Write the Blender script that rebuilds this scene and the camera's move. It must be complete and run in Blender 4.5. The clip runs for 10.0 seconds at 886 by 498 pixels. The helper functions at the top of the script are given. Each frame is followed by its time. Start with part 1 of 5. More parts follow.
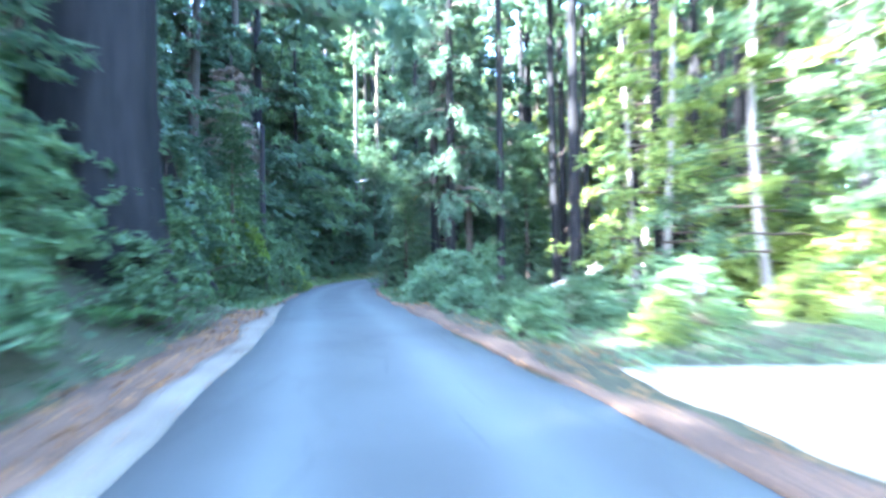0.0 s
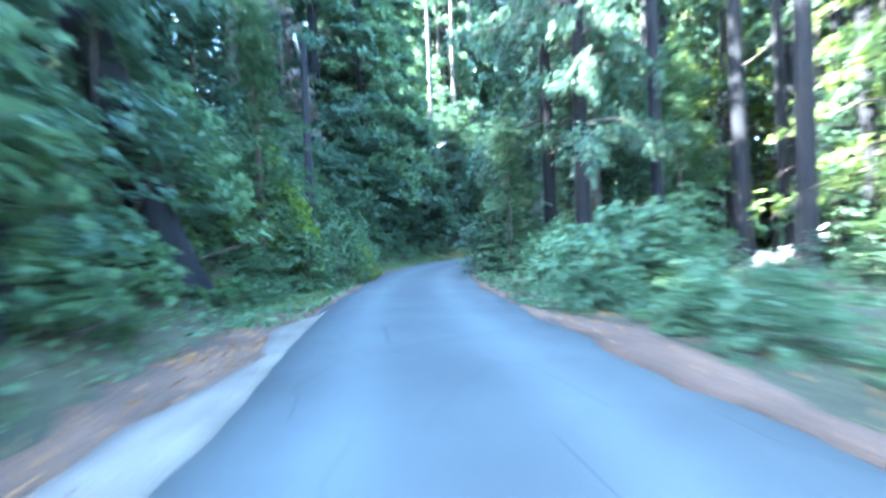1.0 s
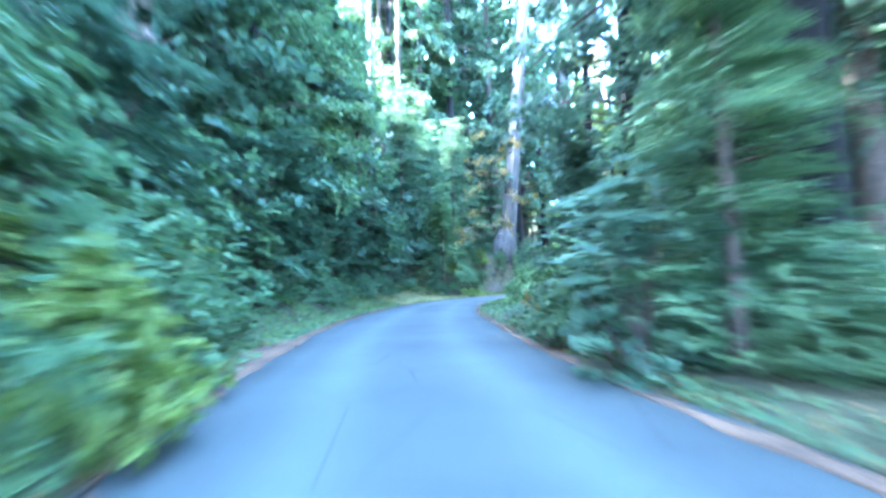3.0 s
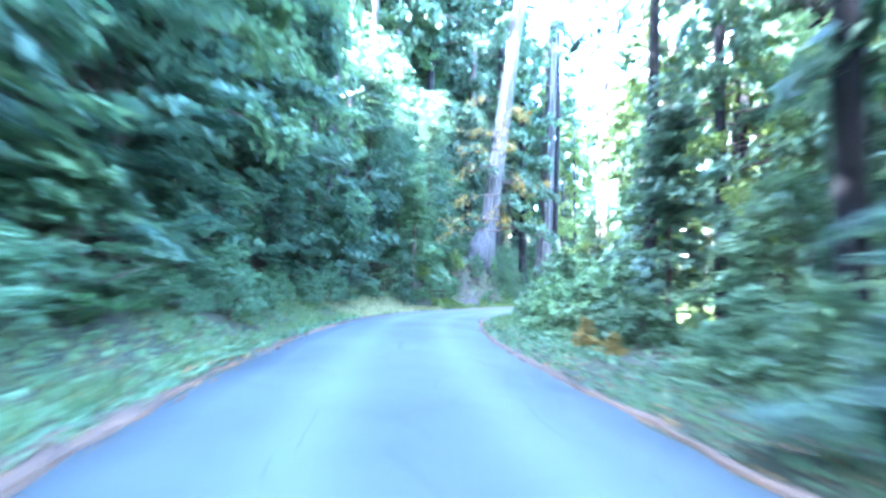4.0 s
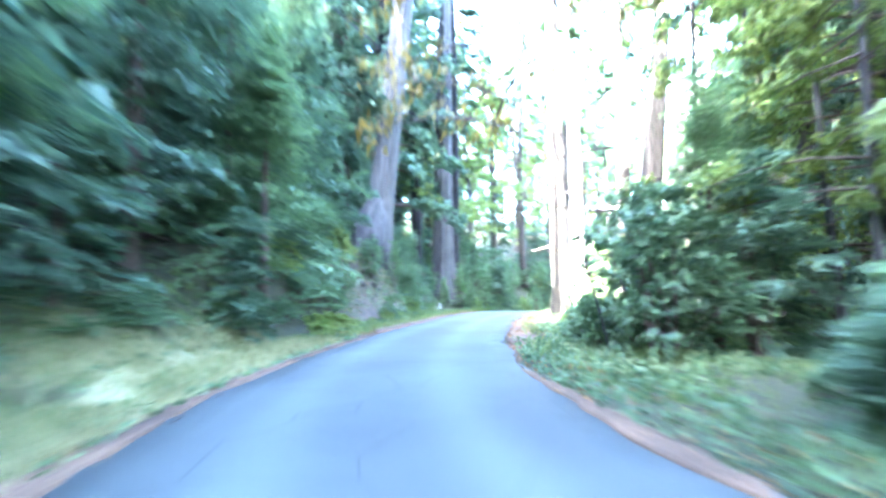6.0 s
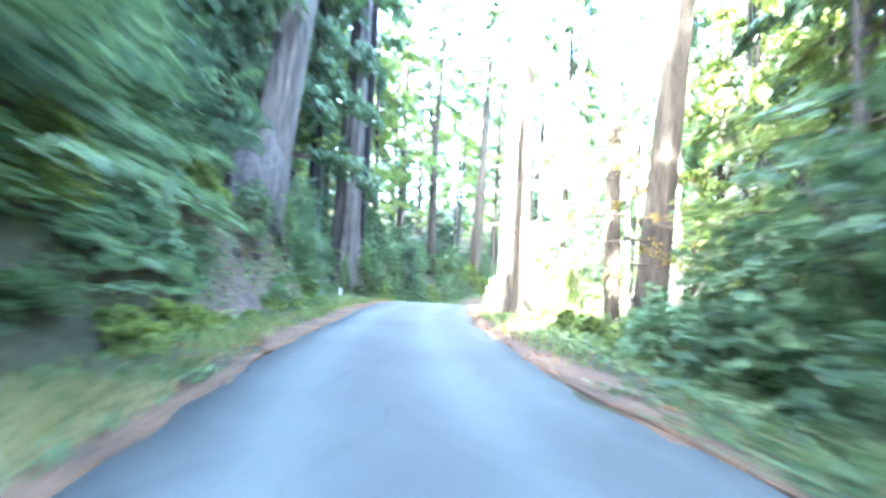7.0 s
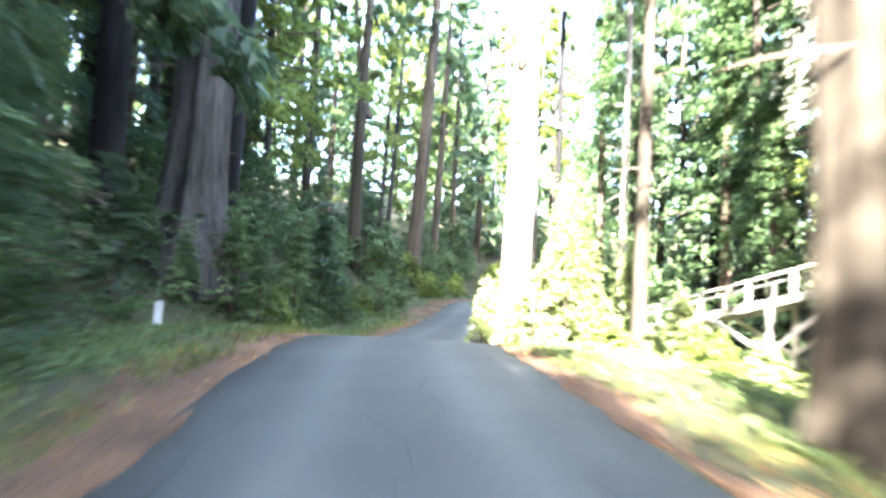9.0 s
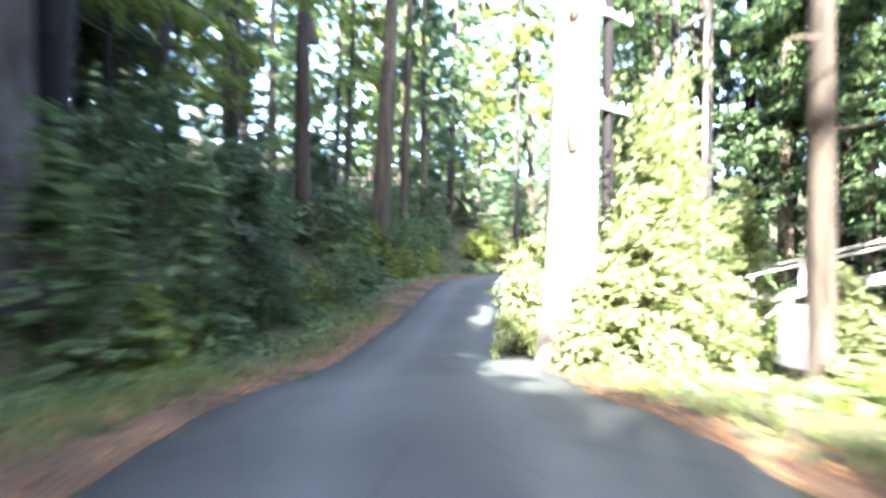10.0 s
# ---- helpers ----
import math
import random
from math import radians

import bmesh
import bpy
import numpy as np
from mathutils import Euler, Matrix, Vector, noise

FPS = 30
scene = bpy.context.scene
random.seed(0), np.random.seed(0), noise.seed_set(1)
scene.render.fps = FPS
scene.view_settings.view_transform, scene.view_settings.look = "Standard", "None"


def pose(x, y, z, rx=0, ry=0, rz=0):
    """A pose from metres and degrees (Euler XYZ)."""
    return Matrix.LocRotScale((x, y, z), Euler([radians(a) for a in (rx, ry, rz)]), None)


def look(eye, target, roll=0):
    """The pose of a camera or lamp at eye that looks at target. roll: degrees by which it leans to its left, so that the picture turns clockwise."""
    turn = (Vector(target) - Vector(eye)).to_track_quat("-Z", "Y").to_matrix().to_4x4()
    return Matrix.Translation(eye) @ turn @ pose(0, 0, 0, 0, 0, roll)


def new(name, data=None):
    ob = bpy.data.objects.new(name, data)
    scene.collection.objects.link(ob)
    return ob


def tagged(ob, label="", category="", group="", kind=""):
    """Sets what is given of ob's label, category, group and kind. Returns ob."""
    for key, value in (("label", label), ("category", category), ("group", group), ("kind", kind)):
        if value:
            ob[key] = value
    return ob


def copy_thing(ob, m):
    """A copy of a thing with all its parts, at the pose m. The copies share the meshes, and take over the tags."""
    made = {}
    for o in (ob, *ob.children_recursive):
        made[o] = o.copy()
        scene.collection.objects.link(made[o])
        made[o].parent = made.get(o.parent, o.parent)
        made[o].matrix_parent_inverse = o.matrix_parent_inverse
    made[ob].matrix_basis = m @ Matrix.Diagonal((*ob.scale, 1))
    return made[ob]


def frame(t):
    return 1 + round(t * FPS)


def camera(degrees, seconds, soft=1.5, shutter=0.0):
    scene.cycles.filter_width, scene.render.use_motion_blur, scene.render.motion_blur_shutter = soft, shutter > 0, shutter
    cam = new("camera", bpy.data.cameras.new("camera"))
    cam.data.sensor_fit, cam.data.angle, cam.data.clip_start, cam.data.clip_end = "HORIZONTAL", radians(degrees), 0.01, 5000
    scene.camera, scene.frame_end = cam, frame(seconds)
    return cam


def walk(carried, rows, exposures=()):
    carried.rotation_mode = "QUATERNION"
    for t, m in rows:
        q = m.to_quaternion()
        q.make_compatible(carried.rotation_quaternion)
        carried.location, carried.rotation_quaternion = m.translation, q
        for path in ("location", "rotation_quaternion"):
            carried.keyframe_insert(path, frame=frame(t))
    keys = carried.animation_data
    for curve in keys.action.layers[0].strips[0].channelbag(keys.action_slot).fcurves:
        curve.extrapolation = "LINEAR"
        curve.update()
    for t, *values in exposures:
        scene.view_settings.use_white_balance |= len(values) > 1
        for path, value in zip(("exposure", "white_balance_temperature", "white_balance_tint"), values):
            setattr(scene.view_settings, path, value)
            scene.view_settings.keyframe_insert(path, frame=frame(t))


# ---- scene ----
cam = camera(85.8, 10.0, soft=2.7, shutter=1.0)
PATH = [
    (0, (26.039, 9.094, 1.274), (20.879, 17.654, 1.590), -1.32),
    (0.5, (23.187, 12.366, 1.238), (17.546, 20.597, 1.887), -1.94),
    (1, (20.352, 14.942, 1.160), (13.914, 22.594, 1.096), -2.83),
    (1.5, (17.588, 17.665, 1.102), (11.552, 25.632, 1.411), -2.91),
    (2, (14.818, 20.271, 1.035), (8.718, 28.187, 1.384), -2.51),
    (2.5, (12.263, 22.768, 0.995), (6.701, 31.057, 1.599), -4.08),
    (4, (5.261, 31.172, 1.091), (1.053, 40.202, 1.954), 2.03),
    (4.5, (3.201, 34.285, 1.097), (-0.700, 43.450, 1.976), 0.65),
    (5, (1.287, 37.502, 1.089), (-2.225, 46.807, 2.133), 1.45),
    (5.5, (-0.404, 40.730, 1.127), (-2.887, 50.354, 2.226), -0.82),
    (7, (-4.131, 50.965, 1.148), (-2.877, 60.863, 1.824), 2.58),
    (7.5, (-4.410, 54.660, 1.116), (-2.357, 64.430, 1.697), 2.04),
    (8, (-4.429, 58.677, 1.118), (-1.975, 68.351, 1.747), 1.90),
    (8.5, (-4.240, 62.490, 1.261), (-1.349, 72.057, 1.607), 2.93),
    (9, (-3.920, 65.912, 1.324), (-0.690, 75.354, 1.968), 3.03),
    (9.5, (-3.361, 69.327, 1.431), (-0.043, 78.750, 1.865), 1.69),
    (10, (-2.710, 72.664, 1.380), (1.379, 81.789, 1.471), 0.53),
]
EXPOSURES = [
    (0.0, 5.35, 4950, 13), (0.6, 5.45, 4680, 7), (1.5, 5.9, 4900, 9), (2.5, 6.1, 4600, 3), (4.0, 6.97, 4650, 15), (5.5, 6.83, 4900, 15),
    (7.0, 6.4, 5400, 10), (8.0, 5.62, 5700, 8), (9.0, 4.95, 6050, 16), (10.0, 4.35, 5850, 20),
]
walk(cam, [(t, look(eye, target, roll)) for t, eye, target, roll in PATH], EXPOSURES)

# ---- sky and sun ----
SUN_AZIMUTH, SUN_HEIGHT = radians(-146), radians(37)
world = bpy.data.worlds.new("sky")
scene.world = world
world.use_nodes = True
sky = world.node_tree.nodes.new("ShaderNodeTexSky")
sky.sky_type = "NISHITA"
sky.sun_disc = False
sky.sun_elevation, sky.sun_rotation = SUN_HEIGHT, SUN_AZIMUTH
sky.dust_density = 2.5
world.node_tree.nodes["Background"].inputs[1].default_value = 0.15
world.node_tree.links.new(sky.outputs[0], world.node_tree.nodes["Background"].inputs[0])
sun = bpy.data.lights.new("sun", "SUN")
sun.energy, sun.angle, sun.color = 5.0, radians(0.6), (1.0, 0.93, 0.8)
sun_lamp = new("sun", sun)
to_sun = Vector((math.sin(SUN_AZIMUTH) * math.cos(SUN_HEIGHT), math.cos(SUN_AZIMUTH) * math.cos(SUN_HEIGHT), math.sin(SUN_HEIGHT)))
sun_lamp.matrix_world = look(to_sun * 80, (0, 0, 0))


# ---- materials ----
def material(name, rough=0.8):
    m = bpy.data.materials.new(name)
    m.use_nodes = True
    n, l = m.node_tree.nodes, m.node_tree.links
    b = n["Principled BSDF"]
    b.inputs["Roughness"].default_value = rough
    b.inputs["Specular IOR Level"].default_value = 0.3
    return m, n, l, b


def mottled(name, dark, light, scale, fine=None, rough=0.85, bump=0.0, stretch=(1, 1, 1), spread=(0.35, 0.68), vary=0.0, third=None):
    """Two or three colours mixed by noise at two scales, with relief, and a small shift from piece to piece."""
    m, n, l, b = material(name, rough)
    co = n.new("ShaderNodeTexCoord")
    mp = n.new("ShaderNodeMapping")
    mp.inputs["Scale"].default_value = stretch
    l.new(co.outputs["Object"], mp.inputs[0])
    big, small = n.new("ShaderNodeTexNoise"), n.new("ShaderNodeTexNoise")
    for node, s in ((big, scale), (small, fine or scale * 9)):
        node.inputs["Scale"].default_value = s
        node.inputs["Detail"].default_value = 5
        l.new(mp.outputs[0], node.inputs["Vector"])
    both = n.new("ShaderNodeMath")
    both.operation = "MULTIPLY_ADD"
    both.inputs[1].default_value = 0.5
    l.new(small.outputs[0], both.inputs[0])
    half = n.new("ShaderNodeMath")
    half.operation = "MULTIPLY"
    half.inputs[1].default_value = 0.5
    l.new(big.outputs[0], half.inputs[0])
    l.new(half.outputs[0], both.inputs[2])
    ramp = n.new("ShaderNodeValToRGB")
    ramp.color_ramp.elements[0].position, ramp.color_ramp.elements[1].position = spread
    ramp.color_ramp.elements[0].color, ramp.color_ramp.elements[1].color = (*dark, 1), (*light, 1)
    if third:
        e = ramp.color_ramp.elements.new((spread[0] + spread[1]) / 2)
        e.color = (*third, 1)
    l.new(both.outputs[0], ramp.inputs[0])
    colour = ramp.outputs[0]
    if vary:
        info, hsv, rng = n.new("ShaderNodeObjectInfo"), n.new("ShaderNodeHueSaturation"), n.new("ShaderNodeMapRange")
        rng.inputs[3].default_value, rng.inputs[4].default_value = 1 - vary, 1 + vary
        l.new(info.outputs["Random"], rng.inputs[0])
        l.new(rng.outputs[0], hsv.inputs["Value"])
        l.new(colour, hsv.inputs["Color"])
        colour = hsv.outputs[0]
    l.new(colour, b.inputs["Base Color"])
    if bump:
        bp = n.new("ShaderNodeBump")
        bp.inputs["Strength"].default_value, bp.inputs["Distance"].default_value = 0.8, bump
        l.new(both.outputs[0], bp.inputs["Height"])
        l.new(bp.outputs[0], b.inputs["Normal"])
    return m


def leaf_material(name, dark, light, through_light=0.45, rough=0.5):
    """Leaves: a colour of their own from leaf to leaf and from clump to clump, and light that comes through them."""
    m, n, l, b = material(name, rough)
    co, big, geo = n.new("ShaderNodeTexCoord"), n.new("ShaderNodeTexNoise"), n.new("ShaderNodeNewGeometry")
    big.inputs["Scale"].default_value = 0.9
    big.inputs["Detail"].default_value = 3
    l.new(co.outputs["Object"], big.inputs["Vector"])
    add = n.new("ShaderNodeMath")
    add.operation = "MULTIPLY_ADD"
    add.inputs[1].default_value = 0.55
    l.new(geo.outputs["Random Per Island"], add.inputs[0])
    low = n.new("ShaderNodeMath")
    low.operation = "MULTIPLY"
    low.inputs[1].default_value = 0.55
    l.new(big.outputs[0], low.inputs[0])
    l.new(low.outputs[0], add.inputs[2])
    ramp = n.new("ShaderNodeValToRGB")
    ramp.color_ramp.elements[0].position, ramp.color_ramp.elements[1].position = 0.2, 0.8
    ramp.color_ramp.elements[0].color, ramp.color_ramp.elements[1].color = (*dark, 1), (*light, 1)
    l.new(add.outputs[0], ramp.inputs[0])
    info, hsv, rng = n.new("ShaderNodeObjectInfo"), n.new("ShaderNodeHueSaturation"), n.new("ShaderNodeMapRange")
    rng.inputs[3].default_value, rng.inputs[4].default_value = 0.8, 1.2
    l.new(info.outputs["Random"], rng.inputs[0])
    l.new(rng.outputs[0], hsv.inputs["Value"])
    l.new(ramp.outputs[0], hsv.inputs["Color"])
    l.new(hsv.outputs[0], b.inputs["Base Color"])
    glow, mix = n.new("ShaderNodeBsdfTranslucent"), n.new("ShaderNodeMixShader")
    mix.inputs[0].default_value = through_light
    l.new(hsv.outputs[0], glow.inputs[0])
    l.new(b.outputs[0], mix.inputs[1])
    l.new(glow.outputs[0], mix.inputs[2])
    l.new(mix.outputs[0], n["Material Output"].inputs[0])
    return m


def asphalt_material():
    """Worn asphalt: chips, patches, fine cracks and two polished wheel tracks."""
    m, n, l, b = material("worn_asphalt", 0.75)
    co, across = n.new("ShaderNodeTexCoord"), n.new("ShaderNodeAttribute")
    across.attribute_name = "across"
    patch, chips, crack = n.new("ShaderNodeTexNoise"), n.new("ShaderNodeTexNoise"), n.new("ShaderNodeTexVoronoi")
    patch.inputs["Scale"].default_value, chips.inputs["Scale"].default_value, crack.inputs["Scale"].default_value = 0.4, 70, 0.8
    patch.inputs["Detail"].default_value = 6
    crack.feature = "DISTANCE_TO_EDGE"
    for node in (patch, chips, crack):
        l.new(co.outputs["Object"], node.inputs["Vector"])

    def math_node(kind, a, c):
        node = n.new("ShaderNodeMath")
        node.operation = kind
        for k, v in enumerate((a, c)):
            if isinstance(v, (int, float)):
                node.inputs[k].default_value = v
            else:
                l.new(v, node.inputs[k])
        return node.outputs[0]

    off = math_node("SUBTRACT", math_node("ABSOLUTE", across.outputs["Fac"], 0), 0.82)
    track = math_node("POWER", 2.718, math_node("MULTIPLY", math_node("MULTIPLY", off, off), -9.0))
    tone = math_node("ADD", math_node("MULTIPLY", patch.outputs[0], 0.55), math_node("MULTIPLY", chips.outputs[0], 0.3))
    tone = math_node("ADD", tone, math_node("MULTIPLY", track, 0.2))
    tone = math_node("SUBTRACT", tone, math_node("MULTIPLY", math_node("LESS_THAN", crack.outputs["Distance"], 0.008), 0.12))
    ramp = n.new("ShaderNodeValToRGB")
    ramp.color_ramp.elements[0].position, ramp.color_ramp.elements[1].position = 0.25, 0.75
    ramp.color_ramp.elements[0].color, ramp.color_ramp.elements[1].color = (0.032, 0.0365, 0.032, 1), (0.086, 0.098, 0.087, 1)
    l.new(tone, ramp.inputs[0])
    l.new(ramp.outputs[0], b.inputs["Base Color"])
    bp = n.new("ShaderNodeBump")
    bp.inputs["Strength"].default_value, bp.inputs["Distance"].default_value = 0.7, 0.004
    l.new(chips.outputs[0], bp.inputs["Height"])
    l.new(bp.outputs[0], b.inputs["Normal"])
    return m


ASPHALT = asphalt_material()
GRAVEL = mottled("pale_gravel", (0.08, 0.069, 0.048), (0.2, 0.178, 0.132), 1.2, 45, rough=0.95, bump=0.02)
DUFF = mottled("needle_litter", (0.035, 0.024, 0.015), (0.19, 0.112, 0.058), 0.9, 26, rough=0.95, bump=0.03, third=(0.1, 0.062, 0.035))
SOIL = mottled("forest_floor", (0.02, 0.02, 0.01), (0.075, 0.065, 0.032), 0.25, 6, rough=0.95, bump=0.08, third=(0.04, 0.042, 0.018))
REDWOOD = mottled("redwood_bark", (0.016, 0.0135, 0.0095), (0.09, 0.074, 0.051), 3.2, 15, rough=0.95, bump=0.05, stretch=(1, 1, 0.08), vary=0.25)
GREY_BARK = mottled("grey_bark", (0.016, 0.015, 0.0135), (0.105, 0.098, 0.085), 2.6, 13, rough=0.9, bump=0.06, stretch=(1, 1, 0.08), spread=(0.38, 0.64), vary=0.2)
# far paler than the other barks: full sun is put into the colour
PALE_BARK = mottled("sunlit_pale_bark", (0.13, 0.115, 0.095), (0.42, 0.38, 0.33), 2.2, 12, rough=0.9, bump=0.03, stretch=(1, 1, 0.1))
# charred look, lowered further to put the deep shade into the trunk colour
DARK_BARK = mottled("charred_shaded_bark", (0.003, 0.003, 0.003), (0.018, 0.016, 0.0145), 2.4, 12, rough=0.95, bump=0.05, stretch=(1, 1, 0.08))
TWIG = mottled("twig_bark", (0.05, 0.035, 0.025), (0.16, 0.12, 0.09), 3, 20, rough=0.9)
DEADWOOD = mottled("dead_wood", (0.3, 0.26, 0.21), (0.62, 0.56, 0.48), 2, 14, rough=0.85, bump=0.01, stretch=(1, 1, 0.15))
PLANK = mottled("bleached_timber", (0.4, 0.37, 0.32), (0.72, 0.68, 0.6), 2.5, 18, rough=0.8, bump=0.006, vary=0.15)
WHITE = mottled("white_enamel", (0.66, 0.67, 0.68), (0.82, 0.83, 0.83), 6, 40, rough=0.45)
TARRED = mottled("tarred_timber", (0.007, 0.0065, 0.007), (0.038, 0.033, 0.031), 2.4, 14, rough=0.85, bump=0.02, stretch=(1, 1, 0.08))
STEEL = mottled("galvanised_steel", (0.3, 0.3, 0.31), (0.5, 0.5, 0.51), 8, 60, rough=0.5)
CABLE = mottled("black_cable", (0.015, 0.015, 0.016), (0.03, 0.03, 0.032), 5, 30, rough=0.6)
ROCK = mottled("mossy_rock", (0.025, 0.03, 0.018), (0.15, 0.135, 0.105), 1.5, 9, rough=0.95, bump=0.05)

LEAF_DARK = leaf_material("evergreen_leaves", (0.042, 0.086, 0.051), (0.135, 0.2, 0.104))
LEAF_MID = leaf_material("shrub_leaves", (0.05, 0.1, 0.045), (0.16, 0.235, 0.094))
# fresh green, lightened further to imitate haze over the left conifers
LEAF_FRESH = leaf_material("fresh_hazed_needles", (0.085, 0.15, 0.065), (0.23, 0.33, 0.13))
LEAF_LIGHT = leaf_material("broad_leaves", (0.075, 0.13, 0.028), (0.26, 0.31, 0.07), 0.5)
# sun glare put into the colour: paler, bluer leaves that burn to white
LEAF_BRIGHT = leaf_material("sunlit_pale_leaves", (0.13, 0.17, 0.06), (0.32, 0.37, 0.16), 0.5)
LEAF_YELLOW = leaf_material("autumn_leaves", (0.13, 0.11, 0.025), (0.36, 0.24, 0.05), 0.5)
LEAF_PALE = leaf_material("sage_leaves", (0.07, 0.13, 0.062), (0.18, 0.27, 0.125))
FERN = leaf_material("fern_fronds", (0.025, 0.07, 0.02), (0.1, 0.18, 0.045))
WITHERED = leaf_material("withered_leaves", (0.1, 0.078, 0.055), (0.3, 0.245, 0.185), 0.3, 0.7)
GRASS = leaf_material("verge_grass", (0.05, 0.09, 0.02), (0.2, 0.24, 0.07))
STRAW = leaf_material("straw_grass", (0.2, 0.19, 0.07), (0.48, 0.43, 0.2), 0.4)
LICHEN = leaf_material("lichen_twigs", (0.2, 0.2, 0.15), (0.42, 0.4, 0.31), 0.35, 0.8)
BANK_SOIL = mottled("raw_bank_soil", (0.022, 0.018, 0.012), (0.15, 0.115, 0.08), 1.6, 9, rough=0.95, bump=0.15, third=(0.07, 0.052, 0.036))
DRY = leaf_material("fallen_leaves", (0.12, 0.055, 0.02), (0.38, 0.2, 0.07), 0.2, 0.8)

# ---- the line of the road ----
CENTRE = [
    (58, -17), (46, -9), (36, 0), (31, 4.9), (26.4, 9.4), (23.4, 12.4), (20.6, 15.2), (17.9, 17.9), (15.1, 20.5), (12.5, 23.1), (9.7, 26.2), (7.8, 28.5), (5.6, 31.4),
    (3.55, 34.5), (1.65, 37.7), (-0.05, 40.9), (-1.7, 44.2), (-2.95, 47.6), (-3.7, 51), (-4.0, 54.7), (-4.0, 58.6), (-3.8, 62.4), (-3.5, 65.9),
    (-2.95, 69.2), (-2.25, 72.6), (-1.2, 76.2), (0.4, 80.0), (2.6, 84.0), (5.2, 88.4), (8.2, 92.6), (12.0, 96.6), (17.0, 99.8), (23.0, 102.0), (30.0, 103.2), (39, 104), (52, 105),
]


def spline(points, step):
    """A smooth line through points, cut into about equal steps."""
    p = np.array(points, float)
    out = []
    for k in range(len(p) - 1):
        a, b, c, d = p[max(k - 1, 0)], p[k], p[k + 1], p[min(k + 2, len(p) - 1)]
        n = max(2, int(np.linalg.norm(c - b) / step))
        for u in np.arange(n) / n:
            out.append(0.5 * (2 * b + (c - a) * u + (2 * a - 5 * b + 4 * c - d) * u * u + (3 * b - a - 3 * c + d) * u ** 3))
    return np.array(out + [p[-1]])


LINE = spline(CENTRE, 0.5)
TANGENT = np.gradient(LINE, axis=0)
TANGENT /= np.linalg.norm(TANGENT, axis=1)[:, None]
RUN = np.r_[0, np.cumsum(np.linalg.norm(np.diff(LINE, axis=0), axis=1))]
RIGHT = np.stack([TANGENT[:, 1], -TANGENT[:, 0]], 1)
START = float(RUN[np.linalg.norm(LINE - (26.4, 9.4), axis=1).argmin()])
RUN -= START


LEFT_EDGE = ((-40, 2.0), (0, 1.92), (8, 1.8), (16, 1.82), (23, 1.86), (28, 2.0), (33, 2.2), (38, 2.32), (43, 2.25), (46, 2.1), (50, 1.95), (56, 1.75), (63, 1.62), (66, 1.65), (70, 1.9), (73, 2.05), (77, 2.15), (82, 2.0))
RIGHT_EDGE = ((-40, 1.9), (16, 1.9), (25, 1.95), (34, 2.1), (39, 1.86), (42, 1.9), (46, 2.08), (56, 2.18), (64, 2.18), (72, 2.2), (80, 2.0))


def widened(run, side):
    """A distance from the road's line, shifted to the true edge of the asphalt, which wanders."""
    left = 2.05 - np.interp(run, *np.array(LEFT_EDGE).T)
    right = np.interp(run, *np.array(RIGHT_EDGE).T) - 2.05
    return side + np.where(np.asarray(side) < 0, left, right) * np.clip(np.abs(side) / 2.05, 0, 1)


def on_road(run, side):
    """The place at a distance along the road's line (0 where the walk begins) and to its right."""
    return np.array([np.interp(run, RUN, LINE[:, k]) + side * np.interp(run, RUN, RIGHT[:, k]) for k in (0, 1)])


def road_place(x, y):
    """The distance along the road's line and to its right, for arrays of places."""
    x, y = np.atleast_1d(np.asarray(x, float)), np.atleast_1d(np.asarray(y, float))
    run, side = np.empty(len(x)), np.empty(len(x))
    for k in range(0, len(x), 4000):
        dx, dy = x[k:k + 4000, None] - LINE[:, 0], y[k:k + 4000, None] - LINE[:, 1]
        far = dx * dx + dy * dy
        at = far.argmin(1)
        run[k:k + 4000] = RUN[at]
        sign = np.sign(np.take_along_axis(dx, at[:, None], 1)[:, 0] * RIGHT[at, 0] + np.take_along_axis(dy, at[:, None], 1)[:, 0] * RIGHT[at, 1])
        side[k:k + 4000] = sign * np.sqrt(far.min(1))
    return run, side


def smooth(a, b, v):
    u = np.clip((v - a) / (b - a), 0, 1)
    return u * u * (3 - 2 * u)


def waves(x, y):
    return (np.sin(x * 0.61 + 1.3 * np.sin(y * 0.37)) * np.sin(y * 0.53 + 0.7) + 0.5 * np.sin(x * 1.7 + y * 0.9) * np.sin(y * 1.3 - x * 0.4))


def road_level(run):
    """The dip of the road beyond the crest at the bend."""
    return -0.85 * smooth(76.5, 84.5, run) * (1 - smooth(88, 98, run))


